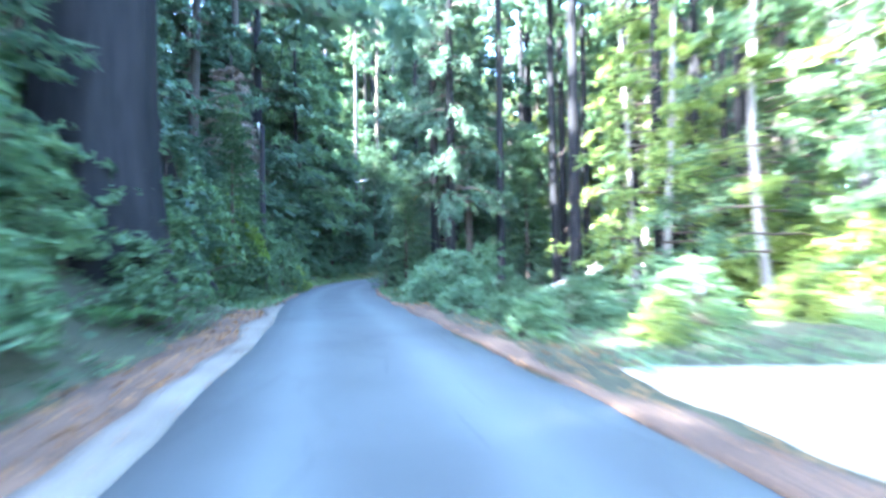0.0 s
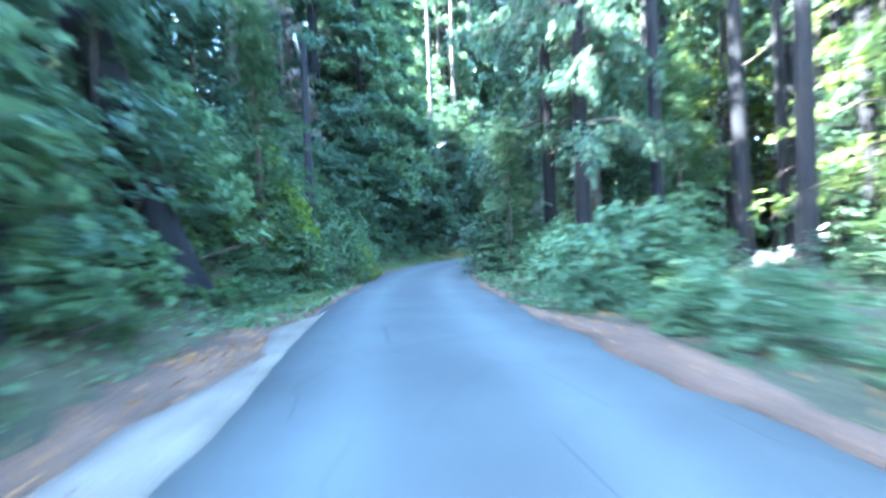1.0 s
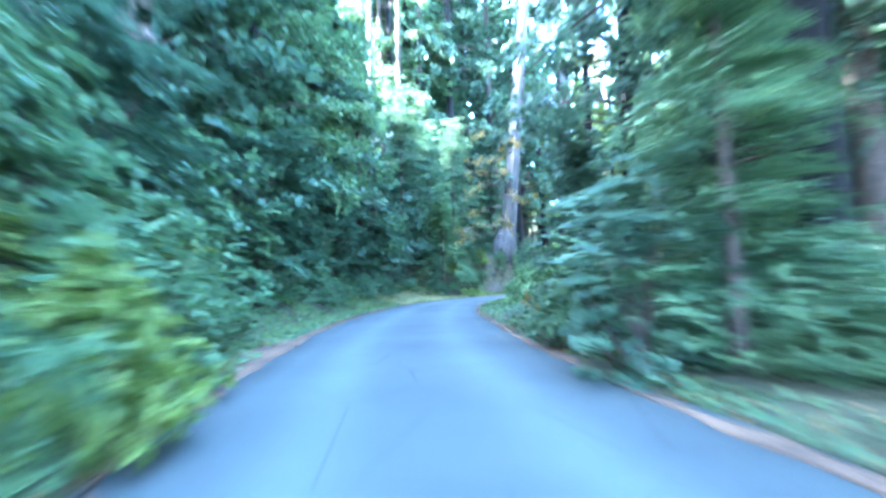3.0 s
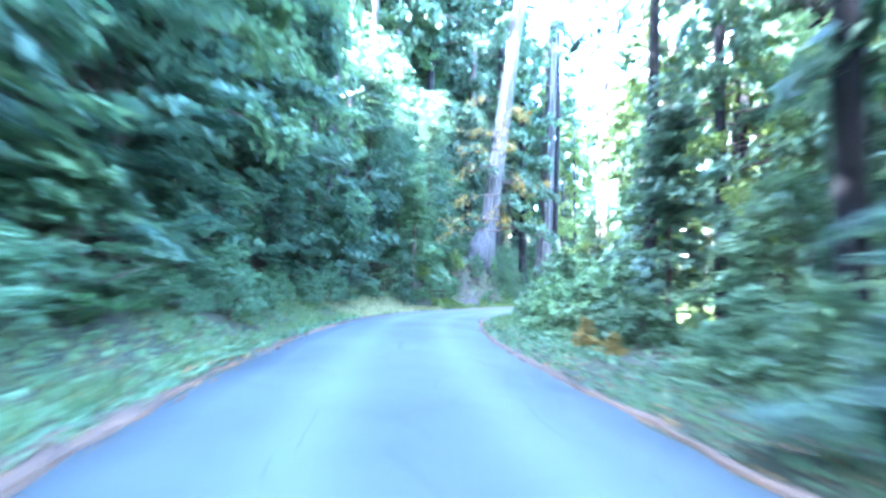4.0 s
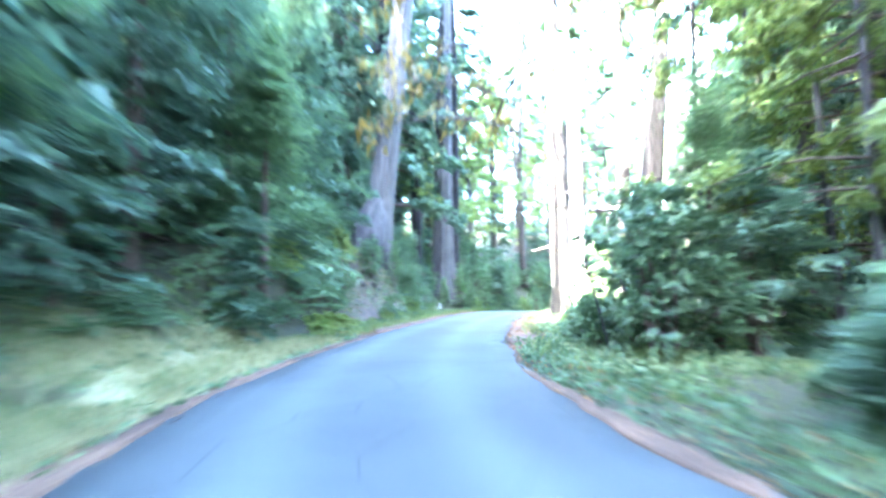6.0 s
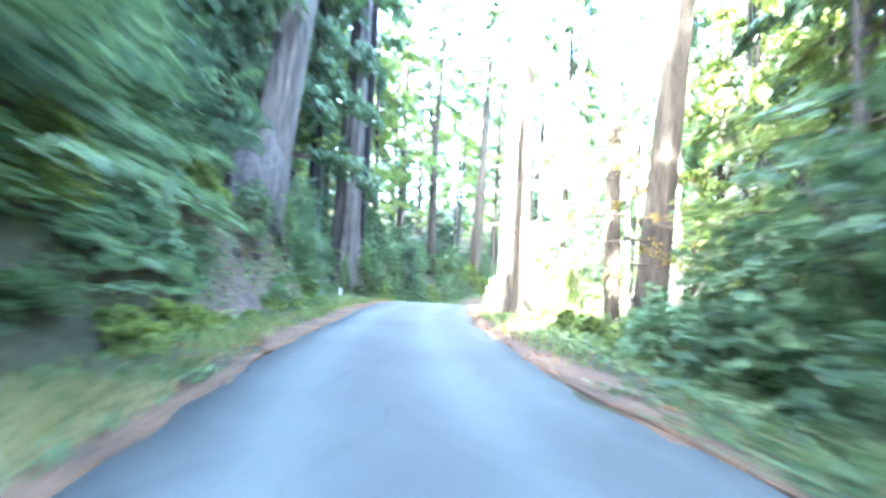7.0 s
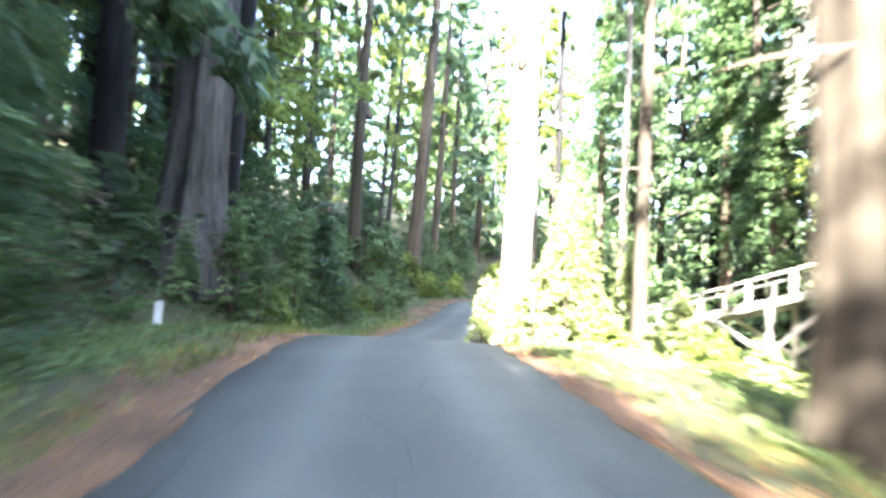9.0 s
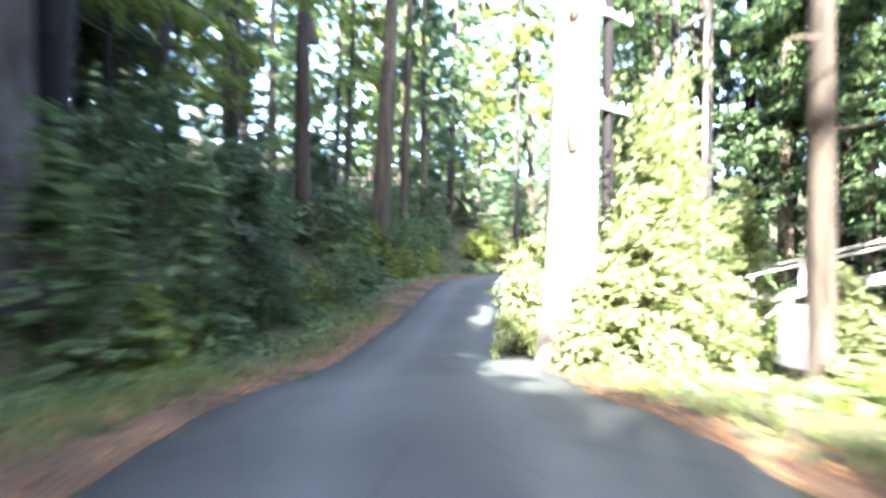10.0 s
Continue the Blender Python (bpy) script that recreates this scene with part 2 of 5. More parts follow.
def ground_height(x, y):
    """A hillside on the left of the road and a slope down to a creek on its right."""
    run, side = road_place(x, y)
    left, right = np.maximum(-side, 0), np.maximum(side, 0)
    cut = smooth(53, 59, run) * (1 - smooth(69, 73.5, run))
    foot = 3.3 + 0.5 * cut + 2.1 * smooth(69, 74, run)
    bank = np.maximum(left - foot, 0)
    z = 0.6 * np.minimum(bank, 4.5) + 0.33 * np.clip(bank - 4.5, 0, 45)
    z = z * (1 - cut) + cut * (2.1 * np.minimum(bank, 1.6) + 0.27 * np.clip(bank - 1.6, 0, 45))
    drop = 0.06 + 0.24 * smooth(52, 66, run)
    z = z - drop * np.clip(right - 5.0, 0, 11) + 0.22 * np.clip(right - 26, 0, 90)
    z = z + road_level(run) * (1 - smooth(4, 9, left)) * (1 - smooth(5, 12, right))
    rough = np.clip((np.abs(side) - 3.2) / 4, 0, 1)
    z = z + waves(np.asarray(x, float), np.asarray(y, float)) * 0.22 * rough
    return z - 0.03 + 0.03 * np.clip((np.abs(side) - 2.0) / 1.2, 0, 1)


def ground_at(x, y):
    return float(ground_height([x], [y])[0])


# ---- mesh helpers ----
def mesh_from(name, verts, faces, mat, smooth_shade=False):
    me = bpy.data.meshes.new(name)
    verts = np.asarray(verts, np.float32).reshape(-1, 3)
    faces = np.asarray(faces, np.int32)
    me.vertices.add(len(verts))
    me.vertices.foreach_set("co", verts.ravel())
    k = faces.shape[1]
    me.loops.add(faces.size)
    me.loops.foreach_set("vertex_index", faces.ravel())
    me.polygons.add(len(faces))
    me.polygons.foreach_set("loop_start", np.arange(0, faces.size, k, dtype=np.int32))
    if smooth_shade:
        me.polygons.foreach_set("use_smooth", np.ones(len(faces), bool))
    me.materials.append(mat)
    me.update(calc_edges=True)
    me.validate()
    return me


def child(name, me, parent, label="", m=None, kind=""):
    ob = new(name, me)
    ob.parent = parent
    if m is not None:
        ob.matrix_basis = m
    return tagged(ob, label, kind=kind)


def thing(name, x, y, z, label, category, group="", turn=0.0):
    ob = new(name)
    ob.empty_display_size = 0.3
    ob.matrix_basis = pose(x, y, z, 0, 0, turn)
    return tagged(ob, label, category, group)


def part(name, bm, mat, parent, label=""):
    me = bpy.data.meshes.new(name)
    bm.to_mesh(me)
    bm.free()
    me.materials.append(mat)
    return child(name, me, parent, label)


def box(bm, size, m):
    """A box with slightly rounded edges."""
    made = bmesh.ops.create_cube(bm, size=1.0, matrix=m @ Matrix.Diagonal((*size, 1)))
    edges = list({e for v in made["verts"] for e in v.link_edges})
    bmesh.ops.bevel(bm, geom=edges, offset=min(size) * 0.08, segments=1, affect="EDGES")


def tube_arrays(points, radii, sides=7, flutes=0.0, seed=0):
    """Vertices and faces of a tapered tube along points, closed at its tip."""
    p, radii = np.asarray(points, float), np.asarray(radii, float)
    t = np.gradient(p, axis=0)
    t /= np.linalg.norm(t, axis=1)[:, None] + 1e-9
    ref = np.where(np.abs(t[:, 2:3]) > 0.9, [[1.0, 0, 0]], [[0, 0, 1.0]])
    u = np.cross(t, ref)
    u /= np.linalg.norm(u, axis=1)[:, None] + 1e-9
    w = np.cross(t, u)
    a = np.arange(sides) * 2 * math.pi / sides
    r = radii[:, None] * np.ones(sides)
    if flutes:
        rng = np.random.default_rng(seed)
        ph = rng.uniform(0, 6.28, 4)
        hgt = np.linspace(0, 1, len(p))[:, None]
        r = r * (1 + flutes * (0.5 * np.sin(5 * a + ph[0] + 2 * hgt) + 0.35 * np.sin(9 * a + ph[1] - 3 * hgt) + 0.3 * np.sin(3 * a + ph[2] + 6 * hgt)) + flutes * 0.25 * rng.standard_normal(r.shape) * (sides < 30))
        if sides >= 30:
            r = r * (1 + flutes * (0.28 * np.abs(np.sin(8.5 * a + ph[3] + 4 * hgt)) + 0.2 * np.sin(14 * a + ph[1] + 9 * hgt)))
    v = p[:, None] + r[..., None] * (np.cos(a)[None, :, None] * u[:, None] + np.sin(a)[None, :, None] * w[:, None])
    n = len(p)
    i = np.arange(n - 1)[:, None] * sides
    k = np.arange(sides)[None]
    k2 = (k + 1) % sides
    f = np.stack([i + k, i + k2, i + sides + k2, i + sides + k], -1).reshape(-1, 4)
    return v.reshape(-1, 3), f


def join_arrays(parts):
    vs, fs, n = [], [], 0
    for v, f in parts:
        vs.append(v)
        fs.append(f + n)
        n += len(v)
    return np.concatenate(vs), np.concatenate(fs)


def leaf_arrays(centres, along, length, width, rng, droop=0.25, diamond=False, loose=1.0):
    """One pointed leaf or twig tip at each centre, about the given direction."""
    n = len(centres)
    d = along + rng.normal(0, 0.45 * loose, (n, 3))
    d[:, 2] -= droop
    d /= np.linalg.norm(d, axis=1)[:, None] + 1e-9
    up = np.array([0, 0, 1.0]) + rng.normal(0, 0.5 * loose, (n, 3))
    s = np.cross(d, up)
    s /= np.linalg.norm(s, axis=1)[:, None] + 1e-9
    nn = np.cross(s, d)
    le = (length * rng.uniform(0.6, 1.35, n))[:, None]
    wi = (width * rng.uniform(0.6, 1.35, n))[:, None]
    if not diamond:
        v = np.stack([centres - d * le / 2 - s * wi / 2, centres - d * le / 2 + s * wi / 2 + nn * wi * 0.3, centres + d * le / 2], 1).reshape(-1, 3)
        return v, np.arange(3 * n).reshape(n, 3)
    v = np.stack([centres - d * le / 2, centres + s * wi / 2 + nn * wi * 0.2, centres + d * le / 2, centres - s * wi / 2 + nn * wi * 0.2], 1).reshape(-1, 3)
    f = np.arange(4 * n).reshape(n, 4)
    return v, f


def spray_points(tips, outward, reach, flat, count, rng):
    """Leaf places in flat, drooping sprays: each one starts inside and ends at its tip."""
    n = len(tips)
    side = np.cross(outward, [0, 0, 1.0])
    side /= np.linalg.norm(side, axis=1)[:, None] + 1e-9
    u = rng.uniform(0, 1, (n, count)) ** 0.8
    w = rng.uniform(-1, 1, (n, count)) * (0.15 + 0.85 * np.sin(np.clip(u * 1.05, 0, 1) * math.pi) ** 0.7)
    r = reach[:, None]
    c = tips[:, None] - outward[:, None] * (r * (1 - u))[..., None] + side[:, None] * (w * r * 0.5)[..., None]
    c[..., 2] += rng.normal(0, 1, (n, count)) * flat * r + r * 0.22 * (1 - u ** 2)
    d = outward[:, None] * 0.8 + side[:, None] * (np.sign(w) * 0.55)[..., None]
    return c.reshape(-1, 3), np.broadcast_to(d, c.shape).reshape(-1, 3).copy()


def shrub_meshes(name, seed, radius, height, sprays, leaves, leaf, mat, shape="dome", reach=0.45, flat=0.07, slim=0.5, loose=1.0):
    """A dense bush or young conifer: stems, and a crown of many sprays with gaps and a ragged outline."""
    rng = np.random.default_rng(seed)
    az = rng.uniform(0, 2 * math.pi, sprays)
    u = rng.uniform(0.0, 1, sprays)
    lobes = 1 + 0.22 * np.sin(3 * az + seed) + 0.16 * np.sin(5 * az + 2 * seed + 4 * u)
    if shape == "cone":
        z, r = u ** 0.85 * 0.97 + 0.03, (1 - u ** 1.3) * 0.95 + 0.06
        r = r * rng.uniform(0.7, 1.1, sprays)
    elif shape == "wall":
        z, r = u * 0.95 + 0.03, np.sqrt(np.clip(1 - (u * 1.02 - 0.25) ** 2 * 1.5, 0.02, 1)) * rng.uniform(0.72, 1.08, sprays)
    else:
        z, r = u * 0.92 + 0.05, np.sqrt(np.clip(1 - u ** 2.2, 0.02, 1)) * rng.uniform(0.6, 1.05, sprays)
    r = r * lobes
    tips = np.stack([np.cos(az) * r * radius, np.sin(az) * r * radius, z * height * (1 + 0.12 * np.sin(2 * az + seed))], 1)
    out = np.stack([np.cos(az), np.sin(az), 0.35 * (z - 0.35)], 1) + rng.normal(0, 0.25, (sprays, 3))
    out /= np.linalg.norm(out, axis=1)[:, None]
    rr = reach * rng.uniform(0.6, 1.5, sprays)
    c, d = spray_points(tips, out, rr, flat, leaves, rng)
    crown = mesh_from(name + "_crown", *leaf_arrays(c, d, leaf, leaf * slim, rng, 0.25, False, loose), mat)
    stems = []
    for k in rng.choice(sprays, min(13, sprays), replace=False):
        tip = tips[k] - out[k] * rr[k] * 0.3
        root = np.array([rng.normal(0, 0.12 * radius), rng.normal(0, 0.12 * radius), -0.15])
        mid = root * 0.5 + tip * 0.5 * np.array([0.75, 0.75, 1.1])
        if shape == "cone":
            root, mid = np.array([0, 0, max(tip[2] - 0.1, 0)]), tip * np.array([0.5, 0.5, 1]) + (0, 0, 0.1)
        q = np.linspace(0, 1, 4)[:, None]
        stems.append(tube_arrays((1 - q) ** 2 * root + 2 * q * (1 - q) * mid + q * q * tip, np.linspace(0.035, 0.008, 4) * (0.5 if shape == "cone" else 0.6 + height / 6), 4))
    if shape == "cone":
        stems.append(tube_arrays([(0, 0, -0.2), (0, 0, height * 0.5), (0, 0, height * 0.96)], [0.09 * height / 5, 0.05 * height / 5, 0.01], 7))
    return mesh_from(name + "_stems", *join_arrays(stems), TWIG), crown


def trunk_mesh(name, height, radius, lean, seed, mat, flare=1.6, bend=0.0, sides=18, rings=22, flutes=0.07, top=0.35):
    """A tapered, fluted trunk that leans, with a flared foot that goes into the ground."""
    rng = np.random.default_rng(seed)
    u = np.linspace(0, 1, rings) ** 1.6
    z = -0.9 + u * (height + 0.9)
    wob = rng.uniform(-1, 1, 2) * bend
    p = np.stack([lean[0] * u + wob[0] * np.sin(u * 3.1), lean[1] * u + wob[1] * np.sin(u * 3.1), z], 1)
    r = radius * (top + (1 - top) * (1 - u) ** 0.9) * (1 + (flare - 1) * np.exp(-np.clip(z, 0, None) / (radius * 1.3)))
    v, f = tube_arrays(p, r, sides, flutes, seed)
    return mesh_from(name, v, f, mat, True)


def crown_mesh(name, seed, height, start, radius, limbs, leaves, leaf, mat, sprays=9):
    """High boughs round a trunk: limbs and the sprays that hang from them."""
    rng = np.random.default_rng(seed)
    tubes, tips, outs, reach = [], [], [], []
    for k in range(limbs):
        u = (k + rng.uniform(0, 1)) / limbs
        z = start + (height - start) * u ** 0.9
        az = rng.uniform(0, 2 * math.pi)
        le = radius * (1 - 0.75 * u) * rng.uniform(0.6, 1.15) + 0.5
        d = np.array([math.cos(az), math.sin(az), 0])
        q = np.linspace(0, 1, 4)[:, None]
        line = d * le * q + np.array([0, 0, 1.0]) * (z + le * (0.12 * q - 0.3 * q * q))
        tubes.append(tube_arrays(line, np.linspace(0.022 + 0.008 * le, 0.006, 4), 4))
        for s in range(sprays):
            at = rng.uniform(0.3, 1.0)
            base = d * le * at + np.array([0, 0, z + le * (0.12 * at - 0.3 * at * at)])
            o = d + rng.normal(0, 0.6, 3) * (1, 1, 0.5) - (0, 0, 0.3)
            o /= np.linalg.norm(o)
            rr = rng.uniform(0.5, 1.0) * (0.35 + 0.16 * le)
            tips.append(base + o * rr)
            outs.append(o)
            reach.append(rr)
    c, d = spray_points(np.array(tips), np.array(outs), np.array(reach), 0.2, leaves, rng)
    return mesh_from(name + "_limbs", *join_arrays(tubes), TWIG), mesh_from(name + "_crown", *leaf_arrays(c, d, leaf, leaf * 0.5, rng, 0.4), mat)


# ---- ground and road ----
def axis_steps(lo, hi, step, far):
    core = np.arange(lo, hi + 1e-6, step)
    grow = step * np.cumsum(1.25 ** np.arange(1, 30))
    grow = grow[grow < far]
    return np.r_[(lo - grow)[::-1], core, hi + grow]


def build_ground():
    xs, ys = axis_steps(-34, 52, 0.55, 1700), axis_steps(-8, 126, 0.55, 1700)
    gx, gy = np.meshgrid(xs, ys)
    z = ground_height(gx.ravel(), gy.ravel())
    nx = len(xs)
    i = (np.arange(len(ys) - 1)[:, None] * nx + np.arange(nx - 1)[None]).ravel()
    f = np.stack([i, i + 1, i + nx + 1, i + nx], 1)
    ob = new("ground", mesh_from("ground", np.stack([gx.ravel(), gy.ravel(), z], 1), f, SOIL, True))
    tagged(ob, "dark forest floor rising on one side, falling to a creek", "ground", kind="structure")


def strip(name, start, end, inner, outer, mat, z, label, category, seed, ragged=0.12, step=0.3, cross=4, hump=0.0):
    """A strip of ground cover along the road with ragged edges and a thickness that goes into the soil."""
    rng = np.random.default_rng(seed)
    runs = np.arange(start, end, step)
    n = len(runs)
    wob = lambda a: np.convolve(rng.normal(0, 1, n + 12), np.ones(7) / 7, "same")[6:n + 6] * a * 2.2
    a, b = inner + wob(ragged if abs(inner) > 2.3 else ragged * 0.4), outer + wob(ragged)
    ease = np.minimum(smooth(start, start + 2.0, runs), 1 - smooth(end - 2.0, end, runs))
    if start < -40:
        ease[:] = 1
    b = a + (b - a) * (0.05 + 0.95 * ease)
    a, b = widened(runs, a), widened(runs, b)
    verts = []
    us = np.r_[0, np.linspace(0, 1, cross), 1]
    for k, u in enumerate(us):
        side = a + (b - a) * u
        xy = np.stack([np.interp(runs, RUN, LINE[:, q]) + side * np.interp(runs, RUN, RIGHT[:, q]) for q in (0, 1)], 1)
        g = road_level(runs) if abs(outer) < 2.6 else ground_height(xy[:, 0], xy[:, 1])
        zz = g + (z + hump * math.sin(math.pi * u) if 0 < k < len(us) - 1 else z - 0.12)
        verts.append(np.c_[xy, zz])
    v = np.stack(verts, 1).reshape(-1, 3)
    m = len(us)
    i = (np.arange(n - 1)[:, None] * m + np.arange(m - 1)[None]).ravel()
    f = np.stack([i, i + m, i + m + 1, i + 1], 1)
    if outer < inner:
        f = f[:, ::-1]
    me = mesh_from(name, v, f, mat, True)
    me.attributes.new("across", "FLOAT", "POINT").data.foreach_set("value", np.stack([a + (b - a) * u for u in us], 1).ravel().astype(np.float32))
    return tagged(new(name, me), label, category, kind="structure")


# gravel with strong sun put into its colour, so the pullout burns out
SUNLIT_GRAVEL = mottled("sunlit_gravel", (0.24, 0.215, 0.17), (0.46, 0.42, 0.35), 1.0, 40, rough=0.95, bump=0.02)
build_ground()
strip("road", -44, 150, -2.05, 2.05, ASPHALT, 0.0, "narrow worn grey asphalt road without markings", "road", 3, ragged=0.09, cross=9, hump=0.03)
strip("shoulder_gravel", -30, 17.5, -1.9, -2.34, GRAVEL, 0.02, "pale gravel strip along the asphalt edge", "shoulder", 5, ragged=0.1)
strip("verge_left", -40, 19, -2.0, -3.25, DUFF, 0.008, "verge of orange-brown needles and fallen leaves", "verge", 7, ragged=0.25)
strip("verge_left", 17.5, 58, -2.0, -2.22, DUFF, 0.012, "narrow edge of brown needles along the asphalt", "verge", 13, ragged=0.2)
strip("verge_left", 55, 72, -2.0, -2.55, DUFF, 0.014, "narrow verge of orange-brown needles", "verge", 16, ragged=0.25)
strip("verge_left", 69, 150, -2.0, -3.2, DUFF, 0.008, "verge of orange-brown needles and fallen leaves", "verge", 15, ragged=0.25)
strip("verge_right", -40, 16, 2.0, 2.5, DUFF, 0.008, "verge of reddish needles and dry leaves", "verge", 9, ragged=0.25)
strip("verge_right", 14.5, 58, 2.0, 2.24, DUFF, 0.012, "narrow edge of reddish needles and leaves", "verge", 17, ragged=0.2)
strip("verge_right", 55, 150, 2.0, 2.65, DUFF, 0.008, "verge of reddish needles and dry leaves", "verge", 19, ragged=0.25)
strip("pullout", -14, 5.0, 2.8, 10.5, SUNLIT_GRAVEL, 0.015, "gravel pullout beside the road, paled as if in strong sun", "pullout", 11, ragged=0.3, cross=12)
strip("bank_soil", 62.5, 72, -3.9, -6.2, BANK_SOIL, 0.06, "raw brown soil of the cut bank", "bank", 21, ragged=0.3, cross=8)
strip("grassy_edge", 47, 57.5, -2.3, -4.3, mottled("straw_ground", (0.13, 0.12, 0.05), (0.34, 0.3, 0.14), 0.8, 20, rough=0.95, bump=0.03), 0.012, "pale straw-coloured grass edge in the bend", "verge", 23, ragged=0.3)

# ---- kinds of plants ----
def plant(name, meshes, x, y, label, category, group, turn=0.0, size=1.0, tall=None, sink=0.1, parts=("branchwork", "foliage")):
    z = ground_at(x, y) - sink
    ob = thing(name, x, y, z, label, category, group, turn)
    ob.scale = (size, size, tall or size)
    for part_name, me in zip(parts, meshes):
        child(part_name, me, ob, kind="stuff")
    return ob


DARK_WALLS = [shrub_meshes(f"evergreen_shrub_{k}", 20 + k, 1.9, 4.4, 74, 48, 0.26, LEAF_DARK, "wall", 1.0, 0.04, 0.42, 0.6) for k in range(3)]
MID_WALLS = [shrub_meshes(f"tall_shrub_{k}", 30 + k, 1.7, 3.4, 180, 14, 0.24, LEAF_MID, "wall", 0.55) for k in range(3)]
LOW = [shrub_meshes(f"low_shrub_{k}", 40 + k, 0.95, 1.15, 110, 13, 0.16, LEAF_MID, "dome", 0.36) for k in range(3)]
PALE = [shrub_meshes(f"pale_shrub_{k}", 50 + k, 1.15, 1.5, 170, 17, 0.15, LEAF_PALE, "dome", 0.42) for k in range(2)]
BROAD = [shrub_meshes(f"broadleaf_shrub_{k}", 60 + k, 1.3, 2.3, 150, 16, 0.22, LEAF_LIGHT, "dome", 0.5) for k in range(2)]
BRIGHT = [shrub_meshes(f"bright_shrub_{k}", 63 + k, 1.3, 2.3, 200, 18, 0.19, LEAF_BRIGHT, "dome", 0.5) for k in range(2)]
BERRY = [shrub_meshes(f"berry_plant_{k}", 64 + 3 * k, 0.85, 0.85, 62, 9, 0.19, LEAF_LIGHT, "dome", 0.3, 0.1, 0.8) for k in range(2)]
GOLD = [shrub_meshes("autumn_shrub", 66, 0.9, 1.6, 110, 14, 0.17, LEAF_YELLOW, "dome", 0.4)]
CONES = [shrub_meshes(f"young_conifer_{k}", 70 + k, 2.0, 6.5, 96, 46, 0.28, (LEAF_DARK, LEAF_FRESH)[k], "cone", 1.15, 0.035, 0.4, 0.55) for k in range(2)]
BIG_CONES = [shrub_meshes(f"conifer_{k}", 74 + k, 3.4, 16, 112, 46, 0.45, (LEAF_DARK, LEAF_MID)[k], "cone", 1.9, 0.035, 0.4, 0.6) for k in range(2)]


# the third copy has dark leaves in place of deep shade
FINE_CONES = [shrub_meshes(f"fine_conifer_{k}", 77 + k, 2.9, 11, 150, 84, 0.22, (LEAF_MID, LEAF_FRESH, LEAF_DARK)[k], "cone", 1.5, 0.035, 0.36, 0.6) for k in range(3)]


def fern_meshes(name, seed, radius=0.75, fronds=15):
    rng = np.random.default_rng(seed)
    tubes, cs, ds = [], [], []
    for k in range(fronds):
        az = k * 2 * math.pi / fronds + rng.uniform(-0.2, 0.2)
        le, lift = radius * rng.uniform(0.75, 1.2), rng.uniform(0.45, 0.8)
        q = np.linspace(0, 1, 9)
        line = np.stack([np.cos(az) * le * q, np.sin(az) * le * q, lift * np.sin(q * 2.2) * radius], 1)
        tubes.append(tube_arrays(line, np.linspace(0.009, 0.003, 9), 4))
        side = np.array([-math.sin(az), math.cos(az), 0])
        for u in np.linspace(0.12, 1, 15):
            p = np.array([np.interp(u, q, line[:, c]) for c in range(3)])
            for s in (-1, 1):
                w = 0.16 * math.sin(math.pi * min(u * 0.93 + 0.1, 1)) + 0.02
                cs.append(p + side * s * w * 0.5)
                ds.append(side * s * 1.4 + np.array([math.cos(az), math.sin(az), 0]) * 0.4)
    return mesh_from(name + "_ribs", *join_arrays(tubes), TWIG), mesh_from(name + "_leaves", *leaf_arrays(np.array(cs), np.array(ds), 0.17, 0.05, rng, 0.1, True), FERN)


TALL_CONES = [shrub_meshes(f"tall_conifer_{k}", 84 + k, 4.3, 25, 210, 52, 0.42, (LEAF_DARK, LEAF_MID)[k], "cone", 2.2, 0.05, 0.4, 0.7) for k in range(2)]
FERNS = [fern_meshes(f"fern_{k}", 80 + k) for k in range(2)]
GREEN_CROWNS = [crown_mesh(f"redwood_{k}", 90 + k, 31, 3.0 + 3 * k, 4.4, 50, 18, 0.43, LEAF_DARK, 8) for k in range(3)]
LIGHT_CROWNS = [crown_mesh(f"maple_{k}", 95 + k, 22, 4.5, 4.8, 42, 22, 0.3, LEAF_LIGHT, 8) for k in range(2)]
HIGH_CROWNS = [crown_mesh(f"high_{k}", 98 + k, 33, 14 + 2 * k, 3.4, 32, 20, 0.42, LEAF_MID, 7) for k in range(2)]


DENSE_CROWN = crown_mesh("dense_redwood", 186, 31, 3.0, 4.4, 84, 24, 0.44, LEAF_DARK, 10)
HANGING = crown_mesh("hanging", 188, 24, 2.6, 4.6, 84, 30, 0.25, LEAF_DARK, 10)
BOUGHS = crown_mesh("overhanging", 189, 20, 2.9, 4.4, 70, 30, 0.26, LEAF_FRESH, 10)
DEAD_CROWN = crown_mesh("dead_twigs", 190, 13, 4.0, 2.4, 46, 26, 0.2, WITHERED, 7)
PALE_CROWN = crown_mesh("lichen", 192, 12, 3.0, 3.4, 34, 34, 0.16, LICHEN, 7)
AUTUMN_CROWN = crown_mesh("autumn", 194, 11, 3.6, 3.4, 16, 12, 0.18, LEAF_YELLOW, 6)
FAR_CROWNS = [crown_mesh(f"far_{k}", 180 + k, 31, (3, 8, 13)[k], 4.4, 32, 17, 0.68, (LEAF_DARK, LEAF_MID, LEAF_LIGHT)[k], 6) for k in range(3)]


